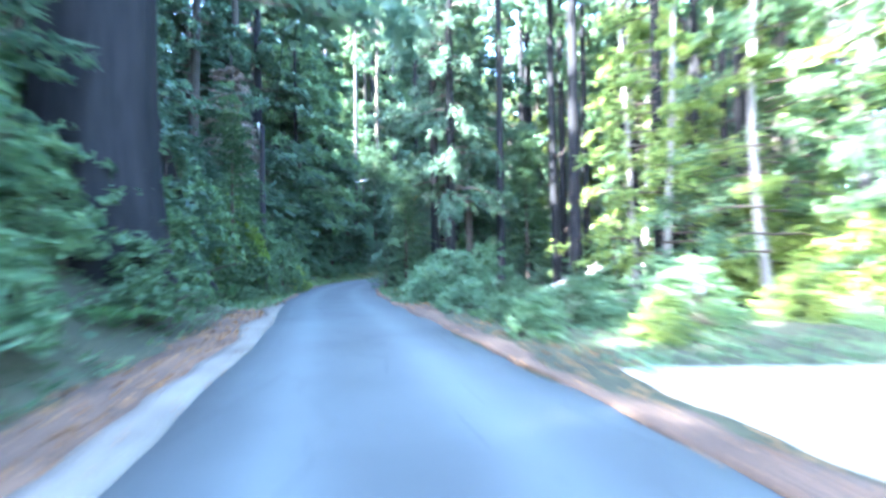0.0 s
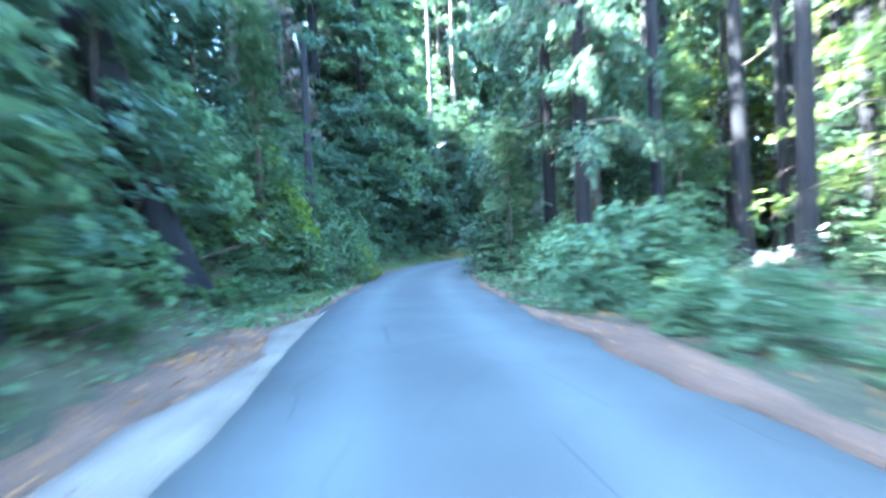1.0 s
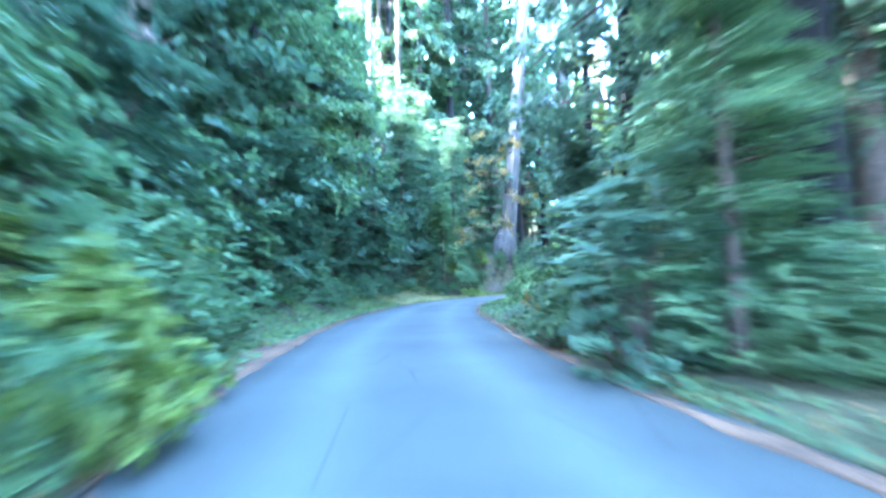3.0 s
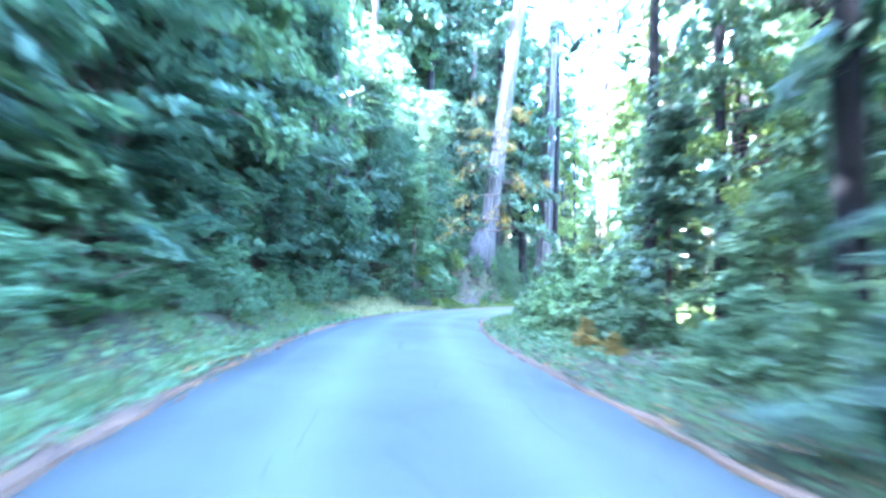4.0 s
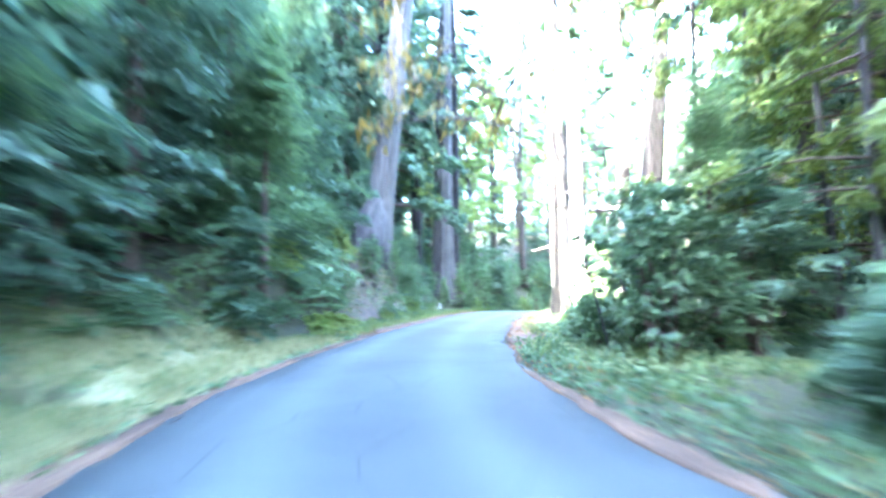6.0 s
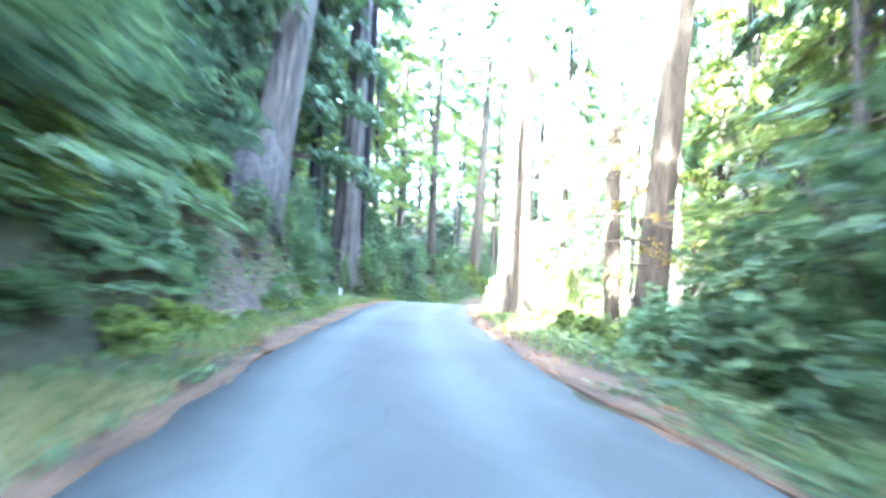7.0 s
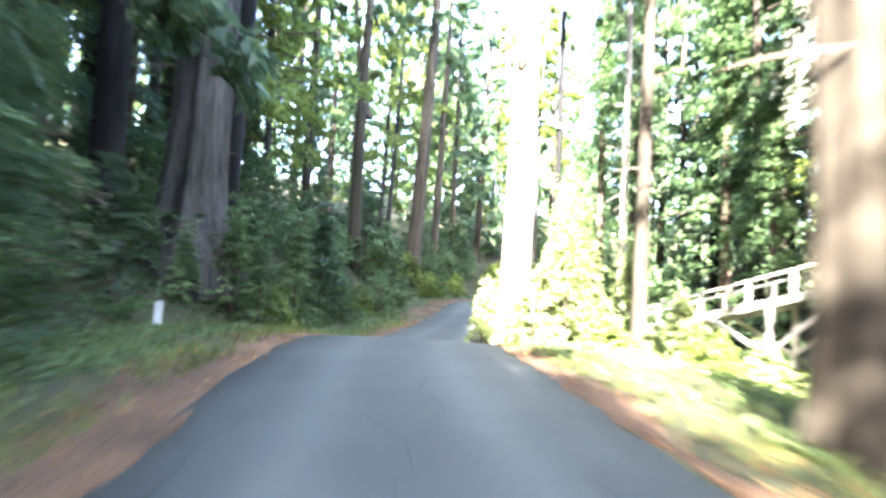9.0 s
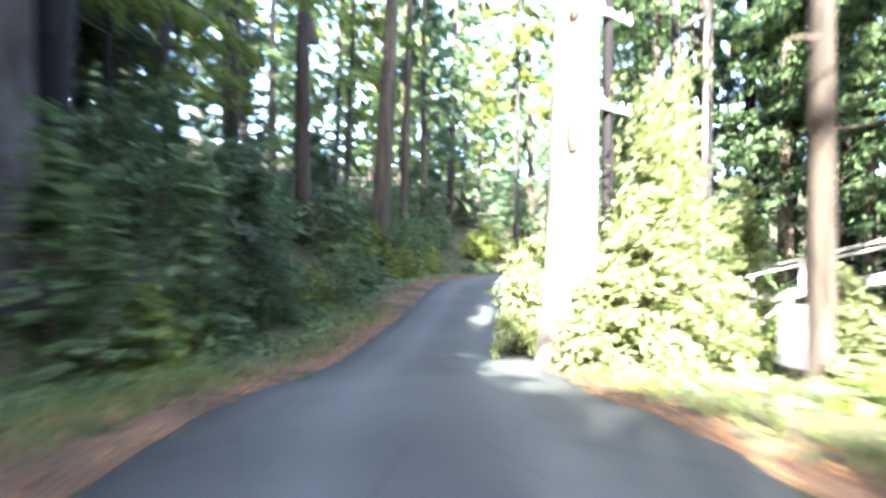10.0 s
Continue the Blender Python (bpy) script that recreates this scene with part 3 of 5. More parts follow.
def dead_limbs(owner, seed, low, high, radius, count, mat=None):
    """Short bare branches that stick out of a trunk, each a part of its own."""
    rng = np.random.default_rng(seed)
    for k in range(count):
        z, az, le = rng.uniform(low, high), rng.uniform(0, 6.28), rng.uniform(0.5, 1.9)
        d = np.array([math.cos(az), math.sin(az), 0])
        q = np.linspace(0, 1, 5)[:, None]
        line = d * (radius * 0.4 + le * q) + np.array([0, 0, 1.0]) * (z + le * rng.uniform(-0.35, 0.3) * q * q)
        child("bare_branch", mesh_from("bare_branch", *tube_arrays(line, np.linspace(0.035, 0.008, 5), 5), mat or TWIG), owner)


def tall_tree(x, y, height, radius, mat, label, seed, lean=(0, 0), crown=None, crown_scale=1.0, flare=1.5, bend=0.2, limbs=7, name="redwood_tree", sides=20, flutes=0.07, crown_z=0.0, top=0.35, crown_tall=None):
    ob = thing(name, x, y, ground_at(x, y), label, "tree")
    child("trunk", trunk_mesh(name + "_trunk", height, radius, lean, seed, mat, flare, bend, sides, 24, flutes, top), ob)
    if limbs:
        dead_limbs(ob, seed + 1, 2.5, min(height * 0.5, 13), radius, limbs, DEADWOOD if mat in (PALE_BARK, DEADWOOD) else None)
    if crown:
        for part_name, me in zip(("branchwork", "foliage"), crown):
            s = crown_scale
            child(part_name, me, ob, m=Matrix.Translation((lean[0] * 0.7, lean[1] * 0.7, crown_z)) @ pose(0, 0, 0, 0, 0, seed * 47) @ Matrix.Diagonal((s, s, crown_tall or height / 31, 1)), kind="stuff")
    return ob


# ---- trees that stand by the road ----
tall_tree(13.6, 14.3, 32, 1.22, DARK_BARK, "huge old redwood on the bank, charred bark darkened further for deep shade", 101, (0.4, 0.6), GREEN_CROWNS[1], 1.2, 1.3, 0.15, 5, sides=40, flutes=0.1)
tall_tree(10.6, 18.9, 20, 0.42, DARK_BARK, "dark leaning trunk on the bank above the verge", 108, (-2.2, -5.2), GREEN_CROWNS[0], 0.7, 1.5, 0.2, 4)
tall_tree(-8.9, 69.6, 44, 0.7, GREY_BARK, "leaning grey redwood with a swollen burl at its foot", 103, (5.0, 1.5), GREEN_CROWNS[0], 0.95, 1.45, 0.3, 4, crown_z=17, crown_tall=0.85, flutes=0.15, sides=44)
tall_tree(-6.7, 82.6, 44, 0.8, GREY_BARK, "massive grey redwood with spreading roots behind ferns", 105, (0.8, 0.8), GREEN_CROWNS[2], 1.0, 2.0, 0.2, 5, flutes=0.17, sides=48)
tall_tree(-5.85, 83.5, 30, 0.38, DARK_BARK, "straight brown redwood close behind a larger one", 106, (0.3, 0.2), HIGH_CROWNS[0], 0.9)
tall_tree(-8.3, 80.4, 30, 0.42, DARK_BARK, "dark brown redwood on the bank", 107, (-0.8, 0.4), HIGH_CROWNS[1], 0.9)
tall_tree(0.95, 68.5, 32, 0.44, REDWOOD, "tall pale redwood at the verge, sunlit above", 109, (0.3, 0.5), HIGH_CROWNS[0], 0.9, 1.45, flutes=0.11, sides=40)
tall_tree(3.6, 64.3, 29, 0.47, REDWOOD, "leaning brown redwood beside the verge", 111, (3.6, 0.8), HIGH_CROWNS[1], 0.9, 1.4, limbs=2, sides=40, flutes=0.1)
tall_tree(4.0, 67.0, 28, 0.29, REDWOOD, "slim brown redwood with patchy bark", 113, (0.3, 0.3), HIGH_CROWNS[0], 0.7, 1.4)
tall_tree(6.0, 77.2, 27, 0.21, REDWOOD, "slim pale trunk, sunlit on top", 115, (0.5, 0.2), HIGH_CROWNS[1], 0.6, 1.35)
tall_tree(3.7, 80.6, 31, 0.52, PALE_BARK, "thick bleached trunk at the bend, bark paled to look sunlit", 117, (0.1, 0.3), HIGH_CROWNS[0], 0.9, 1.4, flutes=0.1, sides=40)
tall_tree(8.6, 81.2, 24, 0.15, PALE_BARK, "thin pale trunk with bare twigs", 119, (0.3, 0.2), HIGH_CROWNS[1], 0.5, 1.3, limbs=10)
tall_tree(16.0, 88.5, 28, 0.26, GREY_BARK, "pale trunk below the road near the ramp", 121, (0.3, 0.2), HIGH_CROWNS[0], 0.8, 1.3, limbs=14)
tall_tree(10.7, 73.3, 26, 0.3, DEADWOOD, "bleached tree with drooping lichen-hung boughs beside the ramp", 122, (-0.9, 0.2), PALE_CROWN, 0.62, 1.5, limbs=26, crown_tall=1.1, crown_z=4.2)
tall_tree(10.4, 68.6, 22, 0.2, GREY_BARK, "slim tree with pale lichen-hung twigs on the slope", 124, (0.6, 0.3), PALE_CROWN, 0.6, 1.4, limbs=12, crown_tall=0.8, crown_z=1.0)
tall_tree(17.2, 78.6, 29, 0.4, REDWOOD, "redwood with bare lower branches behind the ramp", 126, (0.5, -0.3), HIGH_CROWNS[1], 0.8, 1.5, limbs=16)
tall_tree(7.6, 39.6, 27, 0.22, DARK_BARK, "slender dark conifer with thin hanging boughs", 128, (0.3, 0.4), GREEN_CROWNS[1], 0.75, 1.4, limbs=0, name="conifer")
tall_tree(9.9, 37.6, 26, 0.26, DARK_BARK, "dark conifer with hanging boughs behind the thicket", 130, (0.2, 0.2), HANGING, 0.85, 1.4, limbs=0, name="conifer", crown_tall=1.05)
tall_tree(11.0, 33.2, 27, 0.3, DARK_BARK, "dark conifer with hanging boughs over pale shrubs", 139, (0.1, 0.1), HANGING, 1.0, 1.4, limbs=0, name="conifer", crown_tall=1.0, crown_z=2.2)
tall_tree(13.4, 30.8, 26, 0.28, DARK_BARK, "dark conifer with hanging boughs over pale shrubs", 131, (0.2, 0.1), HANGING, 0.62, 1.4, limbs=0, name="conifer", crown_tall=1.0, crown_z=1.5)
tall_tree(-10.9, 50.9, 30, 0.3, GREY_BARK, "straight pale trunk above the shrubs on the bank", 140, (0.2, 0.3), HIGH_CROWNS[0], 0.5, 1.3, limbs=3, crown_z=8)
tall_tree(-13.4, 58.5, 31, 0.34, REDWOOD, "straight brown trunk on the hillside", 142, (0.2, 0.2), HIGH_CROWNS[1], 0.5, 1.3, limbs=3, crown_z=8)
tall_tree(-17.8, 68.1, 34, 0.5, GREY_BARK, "thick pale trunk high on the hillside", 144, (0.3, 0.2), DENSE_CROWN, 1.0, 1.3, limbs=3, crown_z=6)
for k, (x, y) in enumerate(((3.6, 57.6), (5.4, 55.4), (5.8, 59.4), (4.4, 53.0))):
    tall_tree(x, y, 13 + k % 2, 0.1, GREY_BARK, "slim young maple with light green leaves in the thicket", 171 + k, (0.3, 0.2), LIGHT_CROWNS[k % 2], 0.62, 1.3, limbs=1, name="maple_tree", crown_tall=0.6)
tall_tree(4.8, 46.8, 28, 0.2, DARK_BARK, "slim dark trunk with thin boughs in the thicket", 146, (0.3, 0.2), GREEN_CROWNS[2], 0.7, 1.3, limbs=3)
tall_tree(7.0, 50.2, 29, 0.22, DARK_BARK, "slim dark trunk with thin boughs in the thicket", 148, (0.2, 0.4), GREEN_CROWNS[2], 0.75, 1.3, limbs=3)
tall_tree(-4.8, 30.4, 15, 0.22, GREY_BARK, "dead grey conifer full of brittle twigs on the hillside", 134, (0.3, 0.2), DEAD_CROWN, 1.0, 1.4, limbs=8, name="snag", crown_tall=1.0)
tall_tree(0.2, 53.2, 11, 0.028, GREY_BARK, "young maple with yellow autumn leaves leaning over the road", 136, (-2.6, -1.6), AUTUMN_CROWN, 0.95, 1.3, limbs=3, name="maple_tree", crown_tall=0.95)
tall_tree(-20.4, 55.6, 44, 0.5, DARK_BARK, "dark bushy redwood on the hillside", 141, (0.2, 0.1), DENSE_CROWN, 1.15)
tall_tree(-15.3, 70.6, 46, 0.5, DARK_BARK, "dark bushy redwood above the cut bank", 143, (0.2, 0.1), DENSE_CROWN, 1.1)
tall_tree(-21.0, 62.0, 46, 0.5, REDWOOD, "bushy redwood on the hillside", 145, (0.2, 0.1), DENSE_CROWN, 1.15)
tall_tree(-11.8, 40.0, 31, 0.45, DARK_BARK, "dark bushy redwood on the hillside", 147, (0.2, 0.1), DENSE_CROWN, 1.05)
for k, run in enumerate((40.5, 43.5, 47.0)):
    x, y = on_road(run, -6.7 - 0.5 * (k % 2))
    tall_tree(x, y, 20, 0.2, DARK_BARK, "green conifer with long boughs hanging over the verge", 271 + k, (0.2, 0.2), BOUGHS, 1.0, 1.4, limbs=0, name="conifer", crown_tall=1.0)
# the last five are added upslope to shade the crowns below them
for k, (x, y, h) in enumerate(((-6.9, 34.4, 30), (-24.0, 58.0, 44), (-23.4, 63.8, 46), (-26.0, 67.4, 46), (-24.2, 73.2, 46), (-20.2, 77.0, 46), (-17.2, 81.4, 44), (-29.5, 79.0, 48), (-27.0, 84.5, 48), (-31.5, 73.5, 48), (-23.5, 86.5, 48), (-20.0, 91.0, 46), (-27.0, 49.6, 46), (-29.5, 54.0, 48), (-31.5, 48.5, 48), (-33.0, 58.5, 48), (-30.0, 64.0, 48))):
    tall_tree(x, y, h, 0.45, DARK_BARK, "bushy redwood standing high on the hillside", 251 + k, (0.2, 0.1), DENSE_CROWN, 1.1, limbs=0)
tall_tree(5.3, 100.0, 32, 0.58, REDWOOD, "dark mossy trunk beyond the bend, slightly leaning", 123, (1.3, 0.4), HIGH_CROWNS[1], 0.9, 1.4)
tall_tree(8.2, 104.0, 31, 0.34, REDWOOD, "dark slender trunk beside a thicker one", 125, (0.6, 0.3), HIGH_CROWNS[0], 0.8)
forked = tall_tree(0.6, 96.5, 29, 0.42, REDWOOD, "forked brown trunk on the bank", 127, (0.8, 0.4), HIGH_CROWNS[1], 0.8, 1.4, 0.6)
tall_tree(-2.6, 99.5, 30, 0.33, REDWOOD, "dark trunk in the woods on the bank", 129, (0.2, 0.4), HIGH_CROWNS[0], 0.8)
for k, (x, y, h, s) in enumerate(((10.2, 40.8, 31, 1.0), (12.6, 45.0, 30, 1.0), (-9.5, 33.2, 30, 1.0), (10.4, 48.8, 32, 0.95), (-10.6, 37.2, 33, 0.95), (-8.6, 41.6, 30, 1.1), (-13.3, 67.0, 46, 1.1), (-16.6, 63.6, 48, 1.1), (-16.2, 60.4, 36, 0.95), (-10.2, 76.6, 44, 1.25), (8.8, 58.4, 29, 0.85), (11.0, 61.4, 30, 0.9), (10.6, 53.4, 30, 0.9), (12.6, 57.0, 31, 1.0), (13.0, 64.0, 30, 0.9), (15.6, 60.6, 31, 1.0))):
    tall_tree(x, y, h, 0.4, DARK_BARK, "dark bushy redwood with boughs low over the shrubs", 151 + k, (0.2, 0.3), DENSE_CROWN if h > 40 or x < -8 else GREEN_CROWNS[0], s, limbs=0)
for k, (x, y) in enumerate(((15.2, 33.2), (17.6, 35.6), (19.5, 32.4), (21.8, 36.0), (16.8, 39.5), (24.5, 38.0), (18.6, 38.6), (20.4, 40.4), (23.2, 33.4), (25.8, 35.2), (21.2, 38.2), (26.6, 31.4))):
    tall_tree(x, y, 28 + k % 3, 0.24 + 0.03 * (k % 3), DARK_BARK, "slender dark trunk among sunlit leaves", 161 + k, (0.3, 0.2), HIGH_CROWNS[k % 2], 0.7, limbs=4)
tall_tree(-10.5, 45.3, 24, 0.3, PALE_BARK, "grey dead snag on the hillside", 133, (0.5, 0.3), None, limbs=14, name="snag", flare=1.3, top=0.25)
tall_tree(-14.4, 62.9, 30, 0.42, GREY_BARK, "pale grey trunk on the hillside", 135, (0.3, 0.3), HIGH_CROWNS[1], 0.9)
tall_tree(-14.8, 73.6, 44, 0.45, DARK_BARK, "dark bushy redwood above the cut bank", 149, (0.2, 0.1), DENSE_CROWN, 1.1)
tall_tree(-17.5, 70, 31, 0.4, DARK_BARK, "dark trunk on the hillside", 137, (0.2, 0.1), HIGH_CROWNS[0], 0.9)
tall_tree(-12.2, 74, 45, 0.42, REDWOOD, "brown bushy redwood on the hillside", 139, (0.4, 0.1), GREEN_CROWNS[0], 1.3)

q = np.linspace(0, 1, 9)[:, None]
fork_line = np.array([0.45, 0.2, 10.0]) * (1 - q) ** 2 + 2 * q * (1 - q) * np.array([-1.0, 0.1, 14.0]) + q * q * np.array([-1.5, 0.3, 27.0])
child("fork", mesh_from("fork", *tube_arrays(fork_line, np.linspace(0.24, 0.07, 9), 12, 0.06, 3), REDWOOD, True), forked, "second stem of the fork")
stub_line = np.array([0.2, 0.1, 6.2]) * (1 - q) + q * np.array([-1.9, -0.2, 8.0])
child("bare_limb", mesh_from("bare_limb", *tube_arrays(stub_line, np.linspace(0.09, 0.025, 9), 8), TWIG, True), forked, "bare grey limb")

# the burl on the leaning redwood
burl_owner = [o for o in bpy.data.objects if o.get("label", "").startswith("leaning grey redwood")][0]
bm = bmesh.new()
bmesh.ops.create_icosphere(bm, subdivisions=3, radius=1.0)
for v in bm.verts:
    v.co *= 1 + 0.22 * noise.noise(v.co * 1.6 + Vector((3, 1, 7))) + 0.07 * noise.noise(v.co * 5) + 0.04 * math.sin(9 * math.atan2(v.co.y, v.co.x) + 2 * v.co.z)
    v.co.x *= 1 - 0.22 * v.co.z
    v.co = Vector((v.co.x * 1.0, v.co.y * 0.9, v.co.z * 2.1))
burl = part("burl", bm, GREY_BARK, burl_owner, "swollen grey burl")
burl.matrix_basis = pose(0.05, -0.95, 1.35, -20, 5, 0)

# scars on the trunk whose bark is paled for full sun
bleached = [o for o in bpy.data.objects if o.get("label", "").startswith("thick bleached trunk")][0]
for z, wide, tall in ((4.6, 0.16, 0.34), (10.0, 0.2, 0.4), (7.1, 0.1, 0.2)):
    bm = bmesh.new()
    bmesh.ops.create_icosphere(bm, subdivisions=2, radius=1.0)
    for v in bm.verts:
        v.co *= 1 + 0.35 * noise.noise(v.co * 1.5 + Vector((z, 2, 5)))
        v.co = Vector((v.co.x * wide, v.co.y * 0.07, v.co.z * tall))
    scar = part("bark_scar", bm, REDWOOD, bleached, "brown scar in the pale bark")
    scar.matrix_basis = pose(-0.24, -0.42, z, 0, 0, -30)

# ---- woods behind ----
rng = np.random.default_rng(12)
WOODS = []
for k, (h, r, mat, crown, label) in enumerate([
    (31, 0.42, REDWOOD, GREEN_CROWNS[0], "tall redwood with drooping dark boughs in the woods"),
    (32, 0.5, DARK_BARK, GREEN_CROWNS[1], "tall dark redwood in the shaded woods"),
    (30, 0.34, REDWOOD, GREEN_CROWNS[2], "slim redwood with high dark boughs"),
    (21, 0.2, GREY_BARK, LIGHT_CROWNS[0], "slim maple with light green and yellowing leaves"),
    (22, 0.24, GREY_BARK, LIGHT_CROWNS[1], "leaning maple with light green leaves"),
    (32, 0.3, REDWOOD, HIGH_CROWNS[0], "bare-trunked redwood with a high crown"),
    (31, 0.42, REDWOOD, FAR_CROWNS[0], "redwood with dark boughs deep in the woods"),
    (31, 0.34, REDWOOD, FAR_CROWNS[1], "slim redwood deep in the woods"),
    (28, 0.26, GREY_BARK, FAR_CROWNS[2], "maple with sunlit yellow-green leaves deep in the woods"),
]):
    proto = thing("woodland_tree", 0, 0, 0, label, "tree", "trees of the woods")
    child("trunk", trunk_mesh("woodland_trunk", h, r, (rng.uniform(-1, 1), rng.uniform(-1, 1)), 200 + k, mat, 1.4, 0.3, 11, 14, 0.06), proto)
    for part_name, me in zip(("branchwork", "foliage"), crown):
        child(part_name, me, proto, kind="stuff")
    WOODS.append(proto)
used = set()


def set_tree(kind, x, y, turn, size):
    if x > 39 or x < -30 or (x > 34 and y < 16):
        return None
    m = pose(x, y, ground_at(x, y) - 0.1, 0, 0, turn) @ Matrix.Diagonal((size, size, size, 1))
    if kind not in used:
        used.add(kind)
        WOODS[kind].matrix_basis = m
        return WOODS[kind]
    ob = copy_thing(WOODS[kind], pose(x, y, 0))
    ob.matrix_basis = m
    return ob


spots = []


def clear_of(x, y, gap):
    return all((x - a) ** 2 + (y - b) ** 2 > gap * gap for a, b in spots)


def sunny(x, y):
    """The gaps in the woods by which the sun comes in."""
    across = 0.83 * x - 0.56 * y
    return road_place(x, y)[1][0] < 0 and (-57 < across < -29 or across > 7)


# a dense, largely unseen hillside stand, added to shade the road's first half
stand = 0
while stand < 46:
    x, y = rng.uniform(-20, 13), rng.uniform(7, 36)
    if road_place(x, y)[1][0] > -9.5 or not clear_of(x, y, 2.9) or sunny(x, y):
        stand += 0.02
        continue
    stand += 1
    spots.append((x, y))
    kind, turn, size = int(rng.choice([0, 1, 2], p=[0.5, 0.3, 0.2])), rng.uniform(0, 360), rng.uniform(0.85, 1.1)
    if -8.5 < 0.83 * x - 0.56 * y < -0.5 and -4 < x < 8:
        size *= 0.52
    set_tree(kind, x, y, turn, size)

tries = 0
while len(spots) < 285 and tries < 15000:
    tries += 1
    run, left = rng.uniform(-18, 165), rng.uniform() < 0.5
    if left:
        side = -rng.uniform(10.5, 50) if run > 20 else -rng.uniform(8, 40)
    else:
        side = rng.uniform(10, 52) if run < 48 else rng.uniform(13, 60)
        if run < 14:
            side = rng.uniform(15, 50)
    if run > 88:
        side = rng.uniform(6, 48) * (-1 if left else 1)
    x, y = on_road(run, side)
    s = road_place(x, y)[1][0]
    if abs(s) < 5.5 or not clear_of(x, y, 3.0):
        continue
    if sunny(x, y) and rng.uniform() < (1.0 if -46 < 0.83 * x - 0.56 * y < -36 else 0.95 if y < 40 else 0.72):
        continue
    spots.append((x, y))
    far_off = abs(s) > 24 or run > 120
    if sunny(x, y):
        kind = 5 if y < 82 else rng.choice([3, 4, 5])
    elif not left and 0.83 * x - 0.56 * y > 6:
        kind = rng.choice([3, 4, 8])
    elif far_off:
        kind = rng.choice([6, 7, 8], p=[0.3, 0.3, 0.4] if run < 60 else [0.1, 0.3, 0.6])
    elif left:
        kind = rng.choice([0, 1, 2, 3, 5], p=[0.42, 0.3, 0.18, 0.05, 0.05]) if run < 62 else rng.choice([1, 2, 3, 4, 5], p=[0.04, 0.16, 0.24, 0.2, 0.36])
    else:
        kind = rng.choice([0, 1, 2, 3, 4, 5], p=[0.1, 0.08, 0.3, 0.1, 0.06, 0.36]) if run < 50 else rng.choice([0, 1, 2, 3, 4, 5], p=[0.12, 0.12, 0.28, 0.12, 0.1, 0.26])
    turn, size = rng.uniform(0, 360), rng.uniform(0.75, 1.15)
    if not left and run < 40 and side < 15:
        continue
    set_tree(int(kind), x, y, turn, size)

# lighter trees beyond the creek
tries = 0
while tries < 2600 and len(spots) < 350:
    tries += 1
    run, side = rng.uniform(40, 118), rng.uniform(15, 52)
    x, y = on_road(run, side)
    if road_place(x, y)[1][0] < 13 or not clear_of(x, y, 3.2):
        continue
    spots.append((x, y))
    set_tree(int(rng.choice([2, 3, 4, 7, 8], p=[0.3, 0.12, 0.1, 0.38, 0.1] if run > 58 else [0.1, 0.25, 0.2, 0.15, 0.3])), x, y, rng.uniform(0, 360), rng.uniform(0.8, 1.2))

tries = 0
while tries < 1500 and len(spots) < 400:
    tries += 1
    run, side = rng.uniform(50, 95), rng.uniform(11, 36)
    x, y = on_road(run, side)
    if (run > 63 and side < 19) or road_place(x, y)[1][0] < 10 or not clear_of(x, y, 2.7):
        continue
    spots.append((x, y))
    set_tree(int(rng.choice([2, 3, 4, 5, 7], p=[0.4, 0.06, 0.04, 0.2, 0.3] if run > 60 else [0.25, 0.25, 0.2, 0.15, 0.15])), x, y, rng.uniform(0, 360), rng.uniform(0.8, 1.15))

for k, (x, y) in enumerate(((-12.0, 84.5), (-9.2, 88.4), (-14.5, 78.5), (-4.6, 92.6), (-10.8, 79.2), (-16.5, 87.0), (-7.6, 93.5), (-12.5, 92.0))):
    set_tree((2, 4, 2, 3, 2, 2, 4, 3)[k], x, y, k * 67, 1.05 + 0.06 * (k % 4))

for k, (x, y) in enumerate(((11.0, 107.0), (15.5, 112.0), (20.5, 108.5), (25.0, 113.0), (29.5, 110.0), (19.0, 92.5), (23.5, 95.0), (28.5, 96.0), (33.0, 98.0), (-3.0, 113.0), (34.5, 108.0), (13.0, 118.0), (22.0, 119.0))):
    set_tree((2, 6, 8, 7, 2, 2, 7, 6, 8, 7, 2, 6, 8)[k], x, y, k * 83, 0.85 + 0.05 * (k % 5))

# far woods that close the view
az, far = rng.uniform(0, 2 * math.pi, 820), rng.uniform(60, 150, 820)
x, y = 2 + np.cos(az) * far, 55 + np.sin(az) * far
run, side = road_place(x, y)
keep = (np.abs(side) > 14) & ((0.83 * x - 0.56 * y < 7) | (side > 0))
x, y = x[keep], y[keep]
base, tall, wide = ground_height(x, y), rng.uniform(14, 30, len(x)), rng.uniform(2.6, 4.6, len(x))
u, a = rng.uniform(0.02, 1, (len(x), 90)), rng.uniform(0, 2 * math.pi, (len(x), 90))
r = wide[:, None] * (1.05 - u) ** 0.7 * rng.uniform(0.5, 1.1, u.shape)
c = np.stack([x[:, None] + np.cos(a) * r, y[:, None] + np.sin(a) * r, base[:, None] + u * tall[:, None]], -1).reshape(-1, 3)
d = np.stack([np.cos(a), np.sin(a), 0 * a], -1).reshape(-1, 3)
v, f = leaf_arrays(c, d, 1.7, 1.0, rng, 0.5)
tagged(new("far_woods", mesh_from("far_woods", v, f, LEAF_MID)), "hazy green woods far behind the trees", "woods", kind="stuff")

# ---- shrubs along the road ----
W_DARK, W_MID = "dense dark evergreen shrub hanging over the bank", "tall leafy green shrub on the bank"
rng = np.random.default_rng(5)


